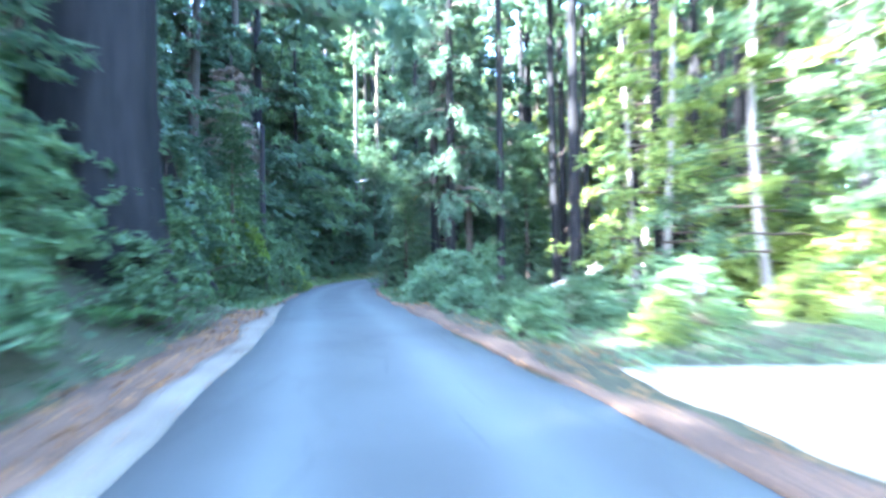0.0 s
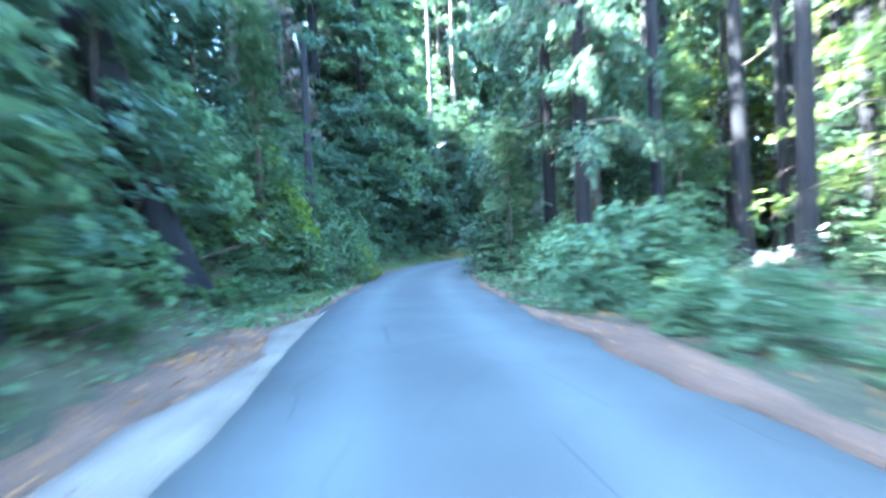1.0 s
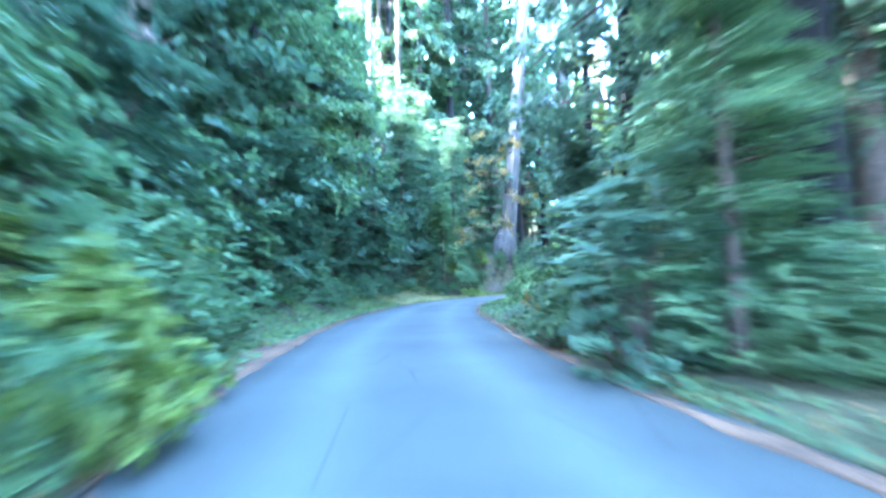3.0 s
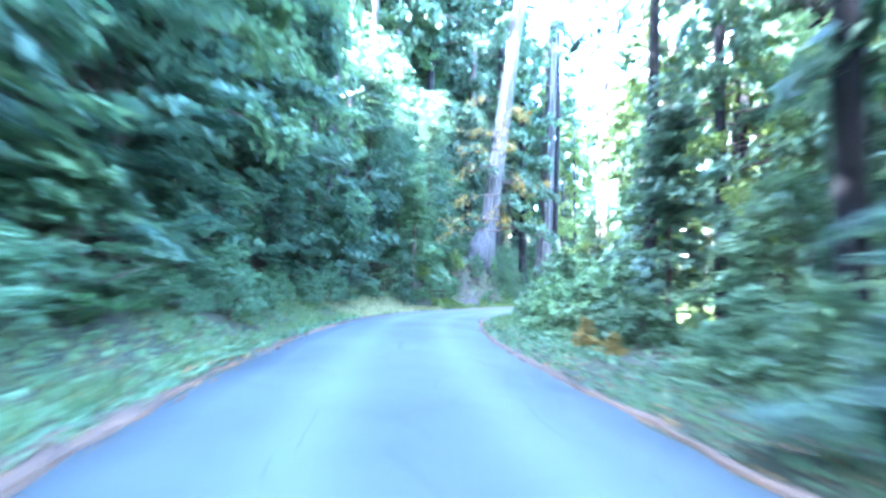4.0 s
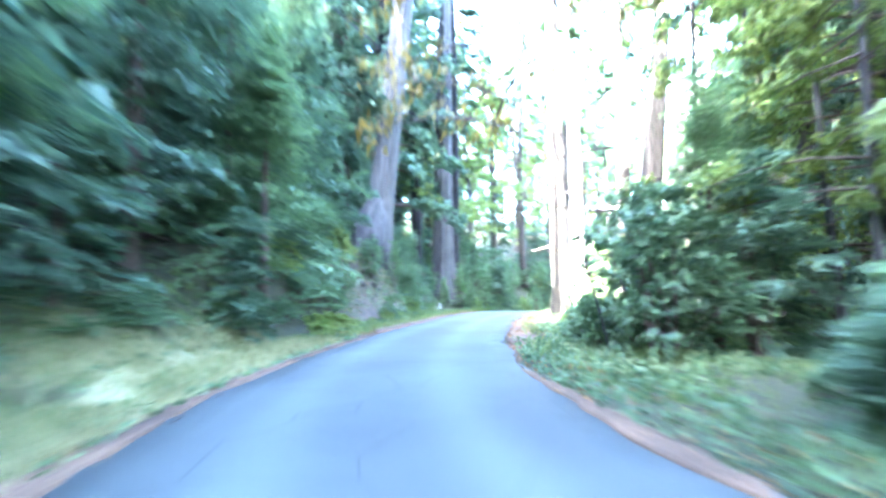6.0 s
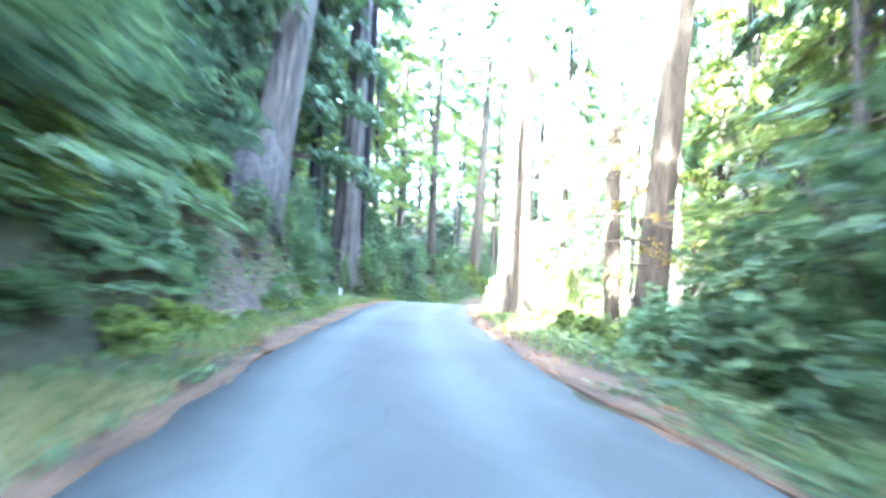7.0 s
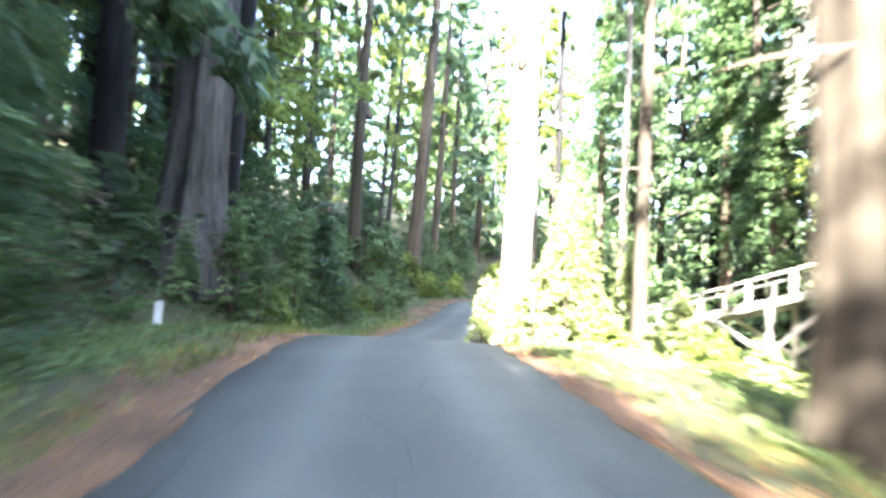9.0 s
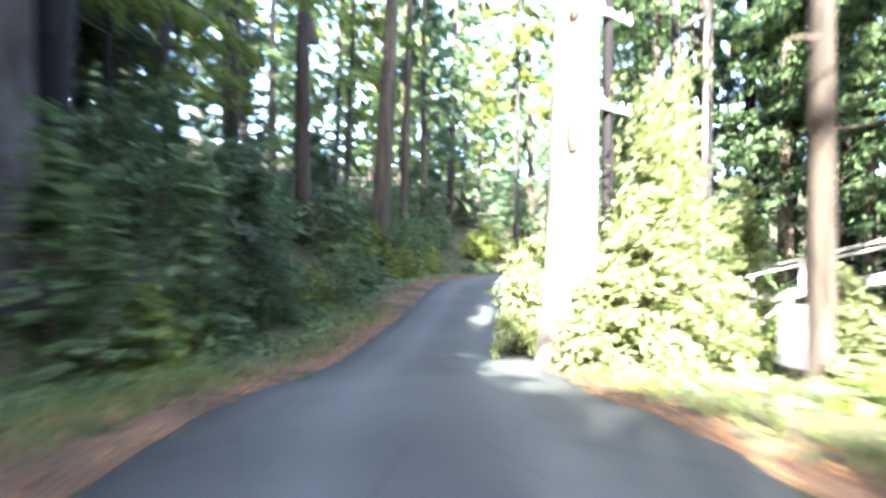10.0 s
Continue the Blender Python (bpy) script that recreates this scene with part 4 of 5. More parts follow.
BARE_BANK = (64.5, 70.8, -6.4, -3.9)


def hedge(start, end, near, far, step, kinds, size=(0.8, 1.2)):
    rng = np.random.default_rng(int(abs(start * 131 + near * 977 + step * 17 + end * 7)))
    run = start
    while run < end:
        side = rng.uniform(near, far)
        at = run + rng.uniform(-0.4, 0.4)
        x, y = on_road(at, side)
        name, meshes, label, category = kinds[rng.integers(len(kinds))]
        s = rng.uniform(*size)
        if side > 3.8 and 17 < y < 34 and abs(x - 22.2 + (y - 15) * 0.17) < 2.4:
            s *= 0.5
        if BARE_BANK[0] < at < BARE_BANK[1] and BARE_BANK[2] < side < BARE_BANK[3]:
            run += step
            continue
        plant(name, meshes[rng.integers(len(meshes))], x, y, label, category, category + "s along the road", rng.uniform(0, 360), s, s * rng.uniform(0.85, 1.2), 0.15)
        run += step * rng.uniform(0.75, 1.25)


DARK = ("evergreen_shrub", DARK_WALLS, W_DARK, "shrub")
MIDW = ("tall_shrub", MID_WALLS, W_MID, "shrub")
LOWS = ("low_shrub", LOW, "low green shrub at the edge of the verge", "shrub")
PALES = ("pale_shrub", PALE, "pale sage-green shrub beside the road", "shrub")
BROADS = ("broadleaf_shrub", BROAD, "light yellow-green broadleaf shrub", "shrub")
SAGES = ("leafy_shrub", [shrub_meshes(f"leafy_shrub_{k}", 160 + k, 1.2, 1.8, 150, 18, 0.2, LEAF_FRESH, "dome", 0.5, 0.06, 0.6) for k in range(2)], "leafy shrub with drooping fresh green leaves", "shrub")
# conifer in the sun-paled leaves, so it looks brightly lit
SUNCONE = ("young_conifer", [shrub_meshes("sunlit_conifer", 79, 1.7, 5.6, 150, 34, 0.2, LEAF_BRIGHT, "cone", 0.95, 0.06, 0.4, 0.8)], "young conifer, feathery boughs whitened for full sun", "tree")
LIMES = ("lime_green_shrub", [shrub_meshes("lime_green_shrub", 67, 1.3, 2.6, 150, 17, 0.2, leaf_material("lime_leaves", (0.13, 0.21, 0.03), (0.34, 0.43, 0.07), 0.5), "dome", 0.55, 0.07, 0.6)], "shrub with bright lime-green leaves on the bank", "shrub")
BRIGHTS = ("pale_broadleaf_shrub", BRIGHT, "green broadleaf shrub, leaves whitened for full sun", "shrub")
BERRIES = ("berry_plant", BERRY, "low berry plant with broad yellow-green leaves", "shrub")
GOLDS = ("autumn_shrub", GOLD, "small shrub with yellow autumn leaves", "shrub")
BIGCONE = ("conifer", BIG_CONES, "dark conifer with drooping boughs down to the ground", "tree")
FINECONE = ("feathery_conifer", FINE_CONES, "feathery green conifer with drooping boughs", "tree")
CONE = ("young_conifer", CONES, "young conifer with layered drooping boughs", "tree")
TALLCONE = ("tall_conifer", TALL_CONES, "tall dark conifer with boughs down to the ground", "tree")
FERNY = ("fern", FERNS, "sword fern with arching green fronds", "fern")

# left: low growth and ferns, then taller and taller
hedge(0, 30, -4.7, -3.7, 1.1, [LOWS, FERNY, LOWS], (0.7, 1.0))
hedge(-8, 20, -7.0, -5.4, 1.6, [DARK, MIDW, LOWS, FERNY], (0.5, 0.9))
hedge(12, 24, -6.2, -5.0, 1.8, [MIDW, BROADS, DARK], (0.8, 1.1))
hedge(22, 34, -6.4, -5.4, 1.6, [MIDW, DARK], (0.9, 1.15))
hedge(23, 33, -5.1, -4.4, 1.3, [MIDW, LOWS, BROADS], (0.55, 0.85))
hedge(19, 32, -3.7, -3.1, 0.9, [MIDW, LOWS, LOWS], (0.45, 0.7))
hedge(32, 50.5, -6.6, -5.5, 1.5, [DARK, DARK, MIDW], (1.0, 1.35))
hedge(50, 61, -7.6, -6.6, 1.5, [DARK, MIDW], (0.9, 1.15))
hedge(30, 58, -10.5, -8.5, 2.0, [DARK, CONE], (1.1, 1.5))
hedge(18, 44, -13.5, -10.5, 3.4, [BIGCONE], (0.75, 1.1))
hedge(56, 84, -14.5, -11.5, 3.0, [BIGCONE], (0.7, 0.92))
# the next two rows are added at a height that shades the road
hedge(44, 63, -12.2, -10.8, 1.8, [BIGCONE], (0.75, 0.88))
hedge(49, 65, -8.9, -7.9, 2.0, [BIGCONE], (0.66, 0.78))
hedge(34, 84, -24, -17, 2.6, [BIGCONE], (0.7, 0.9))
hedge(12, 30, -11.5, -8.5, 2.2, [DARK, CONE, MIDW], (0.9, 1.4))
# three rows beside the start, mostly unseen, added to shade the road
hedge(-16, 14, -8.6, -7.0, 1.5, [CONE, DARK], (1.0, 1.2))
hedge(-20, 4, -11.5, -8.5, 2.2, [DARK, MIDW], (0.8, 1.0))
hedge(-14, 8, -10.6, -9.2, 1.8, [CONE], (1.0, 1.2))
hedge(58, 72, -5.2, -4.0, 0.8, [FERNY, LOWS, BROADS], (0.5, 0.8))
hedge(75, 86, -11.5, -7.4, 0.8, [FERNY, LOWS, MIDW], (0.35, 0.6))
hedge(69, 77, -10.5, -8.4, 1.2, [DARK, MIDW], (0.8, 1.0))
hedge(30, 62, -4.6, -3.9, 1.6, [LOWS, FERNY, PALES], (0.6, 0.9))
hedge(33, 45, -5.2, -4.4, 1.3, [PALES, MIDW, LOWS], (0.45, 0.7))
hedge(54, 76, -9.6, -7.6, 1.5, [DARK, MIDW, DARK], (0.75, 1.05))
hedge(56, 76, -7.2, -6.0, 1.5, [FERNY, LOWS, MIDW], (0.55, 0.8))
hedge(66, 84, -13.5, -10.5, 2.4, [DARK, MIDW], (0.9, 1.2))
hedge(80, 112, -5.6, -4.4, 1.3, [MIDW, FERNY, LOWS, BROADS], (0.45, 0.8))
hedge(85.5, 140, -9.5, -6.5, 1.8, [MIDW, BROADS, MIDW], (0.8, 1.2))
hedge(86, 140, -15.5, -11.5, 3.2, [CONE, DARK], (0.9, 1.4))
hedge(59, 70, -3.9, -3.3, 0.55, [BERRIES, FERNY, BERRIES], (0.4, 0.7))
hedge(57, 64.5, -5.8, -4.2, 0.6, [FERNY, LOWS, MIDW], (0.5, 0.8))
# right
hedge(7, 20, 3.0, 3.6, 0.8, [LOWS, PALES, FERNY], (0.4, 0.65))
hedge(8, 36, 3.9, 5.0, 1.15, [PALES, PALES, LOWS], (0.75, 1.1))
hedge(10, 30, 5.8, 8.0, 1.6, [MIDW, PALES, LOWS], (0.5, 0.75))
hedge(30, 40, 5.8, 8.5, 1.6, [MIDW, PALES, DARK], (0.6, 0.95))
hedge(33, 50, 3.9, 5.6, 1.6, [PALES, LOWS, LOWS], (0.6, 0.95))
hedge(36, 52, 6.2, 9.5, 2.6, [CONE, MIDW, PALES], (0.6, 0.9))
hedge(14, 34, 8.5, 12.0, 1.8, [MIDW, DARK, LOWS], (0.4, 0.7))
hedge(14, 36, 15.0, 22.0, 2.2, [DARK, MIDW, CONE], (0.6, 0.9))
hedge(5, 15, 8.0, 11.0, 1.3, [BROADS, LOWS, LOWS], (0.35, 0.6))
hedge(6, 16, 13.0, 17.0, 1.4, [BROADS, BRIGHTS, BROADS], (1.2, 1.8))
hedge(31, 41, 9.0, 13.0, 3.4, [FINECONE], (0.75, 1.0))
hedge(44, 50, 11.0, 14.0, 4.5, [FINECONE], (0.6, 0.9))
hedge(60, 76, 5.0, 9.5, 1.0, [BROADS, FERNY, BRIGHTS], (0.22, 0.4))
hedge(60, 79, 4.2, 10.5, 0.5, [BERRIES], (0.5, 0.95))
hedge(78, 92, 5.0, 9.5, 1.3, [BRIGHTS, LOWS, BROADS], (0.4, 0.75))
hedge(55, 90, 9.0, 13.0, 1.3, [LOWS, LOWS, BROADS], (0.4, 0.7))
hedge(55, 75, 13.0, 17.0, 1.5, [LOWS, MIDW, BROADS], (0.5, 0.8))
hedge(60, 110, 17.0, 24.0, 1.8, [MIDW, DARK, CONE], (0.9, 1.5))
hedge(88, 140, 3.6, 6.5, 1.3, [BROADS, MIDW, LOWS], (0.5, 0.9))
hedge(95, 140, 7.5, 12, 1.8, [BROADS, MIDW], (0.8, 1.2))


def one(kind, x, y, size, tall=None, turn=0.0, which=0):
    name, meshes, label, category = kind
    return plant(name, meshes[which % len(meshes)], x, y, label, category, category + "s along the road", turn, size, tall, 0.12)


for x, y, s in ((4.3, 79.2, 0.95), (5.2, 80.2, 1.15), (6.0, 79.0, 0.7), (4.9, 82.4, 1.15), (3.6, 80.0, 0.55), (7.0, 80.4, 0.75)):
    one(BRIGHTS, x, y, s, s * 1.3, x * 77)
one(SUNCONE, 5.9, 80.4, 1.0, 1.0, 40)
one(SUNCONE, 4.7, 78.9, 0.75, 0.92, 140)
one(SUNCONE, 7.7, 79.6, 0.7, 0.72, 240)
one(GOLDS, 8.9, 35.2, 0.75, 1.1)
one(LOWS, 7.9, 33.0, 1.1, 1.2)
one(MIDW, 9.6, 33.9, 0.6, 0.6)
for run, side, s in ((6.5, 4.6, 0.8), (7.6, 6.2, 0.9), (8.8, 4.4, 0.7), (7.0, 8.0, 1.0)):
    x, y = on_road(run, side)
    one(MIDW if run > 7.2 else BROADS, x, y, s * 0.55, s * 0.45, run * 50, 1)
# conifer out of view, added to shade the start of the road
for x, y, s in ((11.5, 6.0, 1.0),):
    one(BIGCONE, x, y, s, s, x * 31)
# young conifers above the cut bank, and growth at the foot of the great trunks
for x, y, s, k in ((-9.9, 61.2, 0.7, 1), (-7.6, 54.0, 0.42, 0), (-4.4, 81.0, 0.42, 1), (-3.3, 83.6, 0.6, 1), (-6.4, 80.7, 0.32, 1), (-5.2, 81.8, 0.5, 1), (-7.5, 81.0, 0.36, 1), (-2.2, 86.5, 0.7, 0)):
    one(CONE, x, y, s, s, x * 53, k)
LOW_MAPLES = [crown_mesh(f"low_maple_{k}", 603 + k, 13, 1.6, 3.6, 40, 20, 0.24, (LEAF_LIGHT, LEAF_MID)[k], 8) for k in range(2)]
for k, (x, y, h) in enumerate(((23.6, 30.6, 13), (27.2, 28.0, 12), (30.4, 25.2, 13), (22.0, 34.5, 15), (33.0, 21.5, 12), (21.6, 38.4, 14), (27.0, 33.0, 16), (33.5, 28.5, 15))):
    maple = thing("maple_tree", x, y, ground_at(x, y), "maple in full sun with yellow-green leaves down low", "tree", "maples beside the pullout", k * 77)
    child("trunk", trunk_mesh("maple_trunk", h, 0.17, (0.8, 0.2), 640 + k, PALE_BARK, 1.3, 0.4, 10, 10, 0.04), maple)
    for part_name, me in zip(("branchwork", "foliage"), LOW_MAPLES[int(k % 3 > 0)]):
        child(part_name, me, maple, m=Matrix.Diagonal((1, 1, h / 13, 1)), kind="stuff")
BROWN = shrub_meshes("withered_shrub", 68, 1.1, 3.0, 60, 34, 0.2, WITHERED, "wall", 0.6, 0.06, 0.45)
plant("withered_shrub", BROWN, -8.5, 77.2, "shrub with withered pale brown leaves on the bank", "shrub", "shrubs along the road", 30)
MAPLE = crown_mesh("young_maple", 601, 6.0, 1.9, 1.5, 10, 9, 0.15, LEAF_YELLOW, 4)
for k, (x, y, h) in enumerate(((2.0, 62.2, 5.2), (5.4, 66.2, 6.5))):
    sapling = thing("young_maple", x, y, ground_at(x, y), "young maple with yellow-orange autumn leaves", "tree", "", k * 130)
    child("trunk", trunk_mesh("sapling_trunk", h, 0.055, (0.3, 0.1), 610 + k, GREY_BARK, 1.3, 0.1, 8, 8, 0.03), sapling)
    for part_name, me in zip(("branchwork", "foliage"), MAPLE):
        child(part_name, me, sapling, m=Matrix.Diagonal((1, 1, h / 6, 1)), kind="stuff")
tall_tree(31.0, 30.0, 21, 0.26, GREY_BARK, "leaning pale maple in full sun beside the pullout", 621, (-3.5, -1.0), LIGHT_CROWNS[0], 1.0, name="maple_tree")
tall_tree(35.5, 24.0, 20, 0.22, GREY_BARK, "pale sunlit maple behind the pullout", 623, (-1.5, 0.5), LIGHT_CROWNS[1], 1.0, name="maple_tree")
# the thicket inside the bend
for kind, x, y, s in ((MIDW, 1.2, 55.0, 1.0), (MIDW, 2.2, 57.2, 0.8), (DARK, 2.9, 53.6, 0.8), (MIDW, 0.9, 53.0, 0.85), (LOWS, 0.3, 56.6, 0.9), (LOWS, -0.1, 54.3, 0.85), (PALES, 0.5, 58.4, 0.7), (MIDW, 2.4, 59.0, 0.75), (CONE, 4.6, 57.6, 0.8)):
    one(kind, x, y, s, s * 1.05, x * 91, int(y) % 2)
for kind, x, y, s in ((LOWS, -7.1, 65.6, 0.8), (FERNY, -7.5, 67.4, 1.0), (MIDW, -8.3, 66.4, 0.55), (FERNY, -6.6, 68.4, 0.9), (LOWS, -7.7, 71.0, 0.9), (MIDW, -8.0, 72.6, 0.7), (DARK, -8.8, 74.2, 0.8)):
    one(kind, x, y, s, s, x * 37 + y, int(y) % 2)
one(BIGCONE, -7.6, 42.4, 0.6, 0.62, 15)
one(BIGCONE, -5.4, 36.6, 0.5, 0.55, 75, 1)
# dark copies stand in for deep shade; the first also shades the road
for x, y, s in ((-9.6, 60.4, 0.98), (-11.0, 63.0, 1.0), (-9.8, 56.8, 0.9), (-9.8, 53.2, 1.15), (-8.2, 48.8, 0.5)):
    one(FINECONE, x, y, s, s, x * 41, 0 if y > 61 else 2)
for x, y, s in ((2.4, 45.0, 0.8), (3.2, 46.4, 1.0), (3.4, 43.8, 0.8), (1.9, 48.4, 0.8), (1.2, 47.2, 0.6)):
    one(SAGES, x, y, s, s * 1.1, x * 91, int(y))
one(CONE, 7.4, 34.9, 0.7, 0.6, 45)
one(GOLDS, 3.8, 41.4, 0.42, 0.42, 20)
one(GOLDS, 4.4, 40.7, 0.35, 0.3, 70)
for k, (x, y, h) in enumerate(((-9.8, 44.0, 0.75), (-9.2, 47.8, 0.66), (-12.0, 40.0, 0.8), (-6.6, 38.8, 0.7), (12.0, 35.6, 0.7), (-19.5, 59.0, 1.4), (-22.5, 61.5, 1.45), (-18.4, 63.0, 1.3), (-21.0, 66.0, 1.4), (-18.4, 69.6, 1.2), (-16.2, 73.0, 0.95), (-15.2, 68.4, 0.95), (-14.2, 70.4, 0.9), (18.5, 85.0, 0.9), (22.5, 80.5, 1.0), (16.5, 93.0, 0.9), (25.0, 88.5, 1.0), (20.5, 75.0, 0.9), (26.5, 74.5, 1.0), (17.4, 81.6, 0.6), (29.0, 82.0, 1.0), (21.0, 95.0, 1.0))):
    one(TALLCONE, x, y, 0.9 * h, h, k * 71, k)
for x, y, h in ((-10.8, 57.0, 0.7), (-11.6, 60.0, 0.75)):
    one(FINECONE, x, y, 0.8, h, x * 19, 1)
one(FINECONE, 7.4, 22.2, 0.66, 0.72, 70)
# unseen conifer, added to block a sun spot on the road
one(BIGCONE, 16.8, 1.4, 0.9, 0.9, 20)
for x, y, s, k in ((-7.8, 70.6, 0.4, 2), (-7.8, 72.2, 0.5, 0), (-7.7, 73.8, 0.46, 2), (-8.1, 75.6, 0.5, 0), (-7.2, 71.3, 0.3, 0), (-7.6, 68.9, 0.26, 1)):
    one(FINECONE, x, y, s, s * 0.85, x * 61, k)
one(LIMES, 4.9, 24.0, 1.0, 1.45, 40)
one(LIMES, 3.4, 25.0, 1.0, 1.4, 140)
one(BROADS, 5.2, 27.7, 0.5, 0.5, 200)
one(FINECONE, 9.9, 31.7, 0.62, 0.55, 45)
one(DARK, 9.0, 31.0, 0.55, 0.55, 20, 1)
one(LIMES, 6.9, 23.8, 0.5, 1.15, 10)
one(MIDW, 7.0, 25.4, 0.55, 0.75, 130, 1)
one(BROADS, 6.3, 26.9, 0.5, 0.6, 60)
one(MIDW, 15.6, 14.4, 0.5, 0.45, 20)
one(MIDW, 14.9, 13.0, 0.6, 0.5, 80, 1)
one(DARK, 13.0, 16.2, 0.6, 0.6, 120)
one(CONE, -7.5, 78.7, 0.42, 0.45, 10)
one(MIDW, -8.6, 78.6, 0.55, 0.6, 50)
one(FERNY, -7.0, 77.4, 1.0, 1.0, 20)
one(BRIGHTS, 3.3, 79.5, 0.4, 0.75, 15)
one(BRIGHTS, 3.2, 81.6, 0.6, 1.0, 75, 1)
one(FINECONE, 2.2, 54.0, 0.5, 0.5, 33, 1)
one(FINECONE, 3.6, 55.6, 0.6, 0.55, 63)
one(FINECONE, -8.0, 55.6, 0.86, 0.66, 10, 1)
one(CONE, -8.6, 50.4, 0.7, 0.75, 0, 0)
one(BRIGHTS, 8.9, 78.4, 0.75, 1.0, 20)

# ---- low cover on the ground ----
rng = np.random.default_rng(77)


def scatter(name, count, start, end, near, far, size, mat, label, category, up=0.0, lift=0.03, width=0.5):
    run, side = rng.uniform(start, end, count), rng.uniform(near, far, count)
    side = widened(run, side)
    x = np.interp(run, RUN, LINE[:, 0]) + side * np.interp(run, RUN, RIGHT[:, 0])
    y = np.interp(run, RUN, LINE[:, 1]) + side * np.interp(run, RUN, RIGHT[:, 1])
    patch = waves(x * 1.6 + 3, y * 1.6)
    keep = patch > rng.uniform(-1.3, 0.5, count)
    x, y = x[keep], y[keep]
    z = ground_height(x, y) + lift * rng.uniform(0.4, 1.6, len(x))
    d = rng.normal(0, 1, (len(x), 3)) * (1, 1, 0.35) + (0, 0, up)
    v, f = leaf_arrays(np.stack([x, y, z], 1), d, size, size * width, rng, 0.0)
    return tagged(new(name, mesh_from(name, v, f, mat)), label, category, kind="stuff")


scatter("ground_ivy", 36000, -6, 112, -9.5, -3.3, 0.16, LEAF_MID, "low green ivy and weeds on the bank", "ground cover", 0.3, 0.07)
scatter("ground_ivy", 30000, 4, 112, 3.0, 12, 0.16, LEAF_MID, "low green weeds beside the verge", "ground cover", 0.3, 0.07)
scatter("ground_ivy", 14000, 69, 92, -10.5, -3.3, 0.15, LEAF_MID, "ivy and low ferns below the great trunks", "ground cover", 0.4, 0.09)
scatter("ground_leaves", 16000, 50, 95, 3.0, 16, 0.16, LEAF_BRIGHT, "low green plants on the slope, leaves paled as if sunlit", "ground cover", 0.3, 0.1)
scatter("verge_grass", 30000, 44, 92, -5.6, -2.5, 0.24, GRASS, "short green and straw grass on the verge", "grass", 2.2, 0.08, 0.09)
scatter("verge_grass", 26000, 44, 96, 2.5, 6.5, 0.24, GRASS, "sunlit green grass on the verge", "grass", 2.2, 0.08, 0.09)
scatter("ground_ivy", 9000, 16, 58, 2.15, 3.6, 0.13, LEAF_MID, "low green weeds at the edge of the road", "ground cover", 0.3, 0.06)
scatter("ground_ivy", 12000, 16, 58, -3.8, -2.15, 0.13, LEAF_MID, "low green weeds at the edge of the road", "ground cover", 0.3, 0.06)
scatter("verge_grass", 20000, 18, 58, -4.6, -2.4, 0.22, GRASS, "dull grass below the shrubs", "grass", 2.2, 0.08, 0.09)
scatter("ground_ivy", 5000, 62.5, 72.5, -7.2, -3.9, 0.15, LEAF_MID, "ivy and small ferns hanging over the cut bank", "ground cover", 0.3, 0.09)
scatter("fallen_leaves", 3500, 62.5, 72.5, -7.0, -3.9, 0.1, DRY, "brown leaves caught on the cut bank", "fallen leaves", 0.0, 0.05)
scatter("straw_grass", 12000, 48, 57, -4.3, -2.25, 0.26, STRAW, "pale straw-coloured grass in the bend", "grass", 2.0, 0.09, 0.09)
scatter("fallen_leaves", 12000, -6, 105, -3.6, -1.9, 0.085, DRY, "dry brown and orange leaves on the verge", "fallen leaves", 0.0, 0.025)
scatter("fallen_leaves", 8000, -6, 105, 2.0, 3.4, 0.085, DRY, "dry brown and orange leaves on the verge", "fallen leaves", 0.0, 0.025)


# ---- marker posts ----
def marker_post(x, y, turn, label, height=1.0, plate=(0.2, 0.5), plate_mat=None):
    z = ground_at(x, y)
    ob = thing("marker_post", x, y, z, label, "road marker", turn=turn)
    bm = bmesh.new()
    box(bm, (0.045, 0.03, height + 0.3), pose(0, 0, (height - 0.3) / 2))
    part("post", bm, TWIG, ob, "narrow brown post")
    bm = bmesh.new()
    box(bm, (plate[0], 0.008, plate[1]), pose(0, -0.022, height - plate[1] / 2 + 0.02))
    plate_ob = part("plate", bm, plate_mat or WHITE, ob, "flat bolted plate")
    for dz in (0.08, plate[1] - 0.08):
        bm = bmesh.new()
        bmesh.ops.create_cone(bm, cap_ends=True, segments=8, radius1=0.012, radius2=0.009, depth=0.008, matrix=pose(0, -0.03, height - dz + 0.02, 90))
        part("bolt", bm, STEEL, plate_ob)
    return ob


marker_post(-6.3, 77.7, 8, "white plate on a short post in the grass", 0.66, (0.15, 0.55))
marker_post(1.25, 74.9, 250, "white plate on a short post at the verge", 1.02, (0.13, 0.48))
marker_post(25.35, 21.9, 20, "small pale board on a post beside the pullout", 0.98, (0.26, 0.42), PLANK)


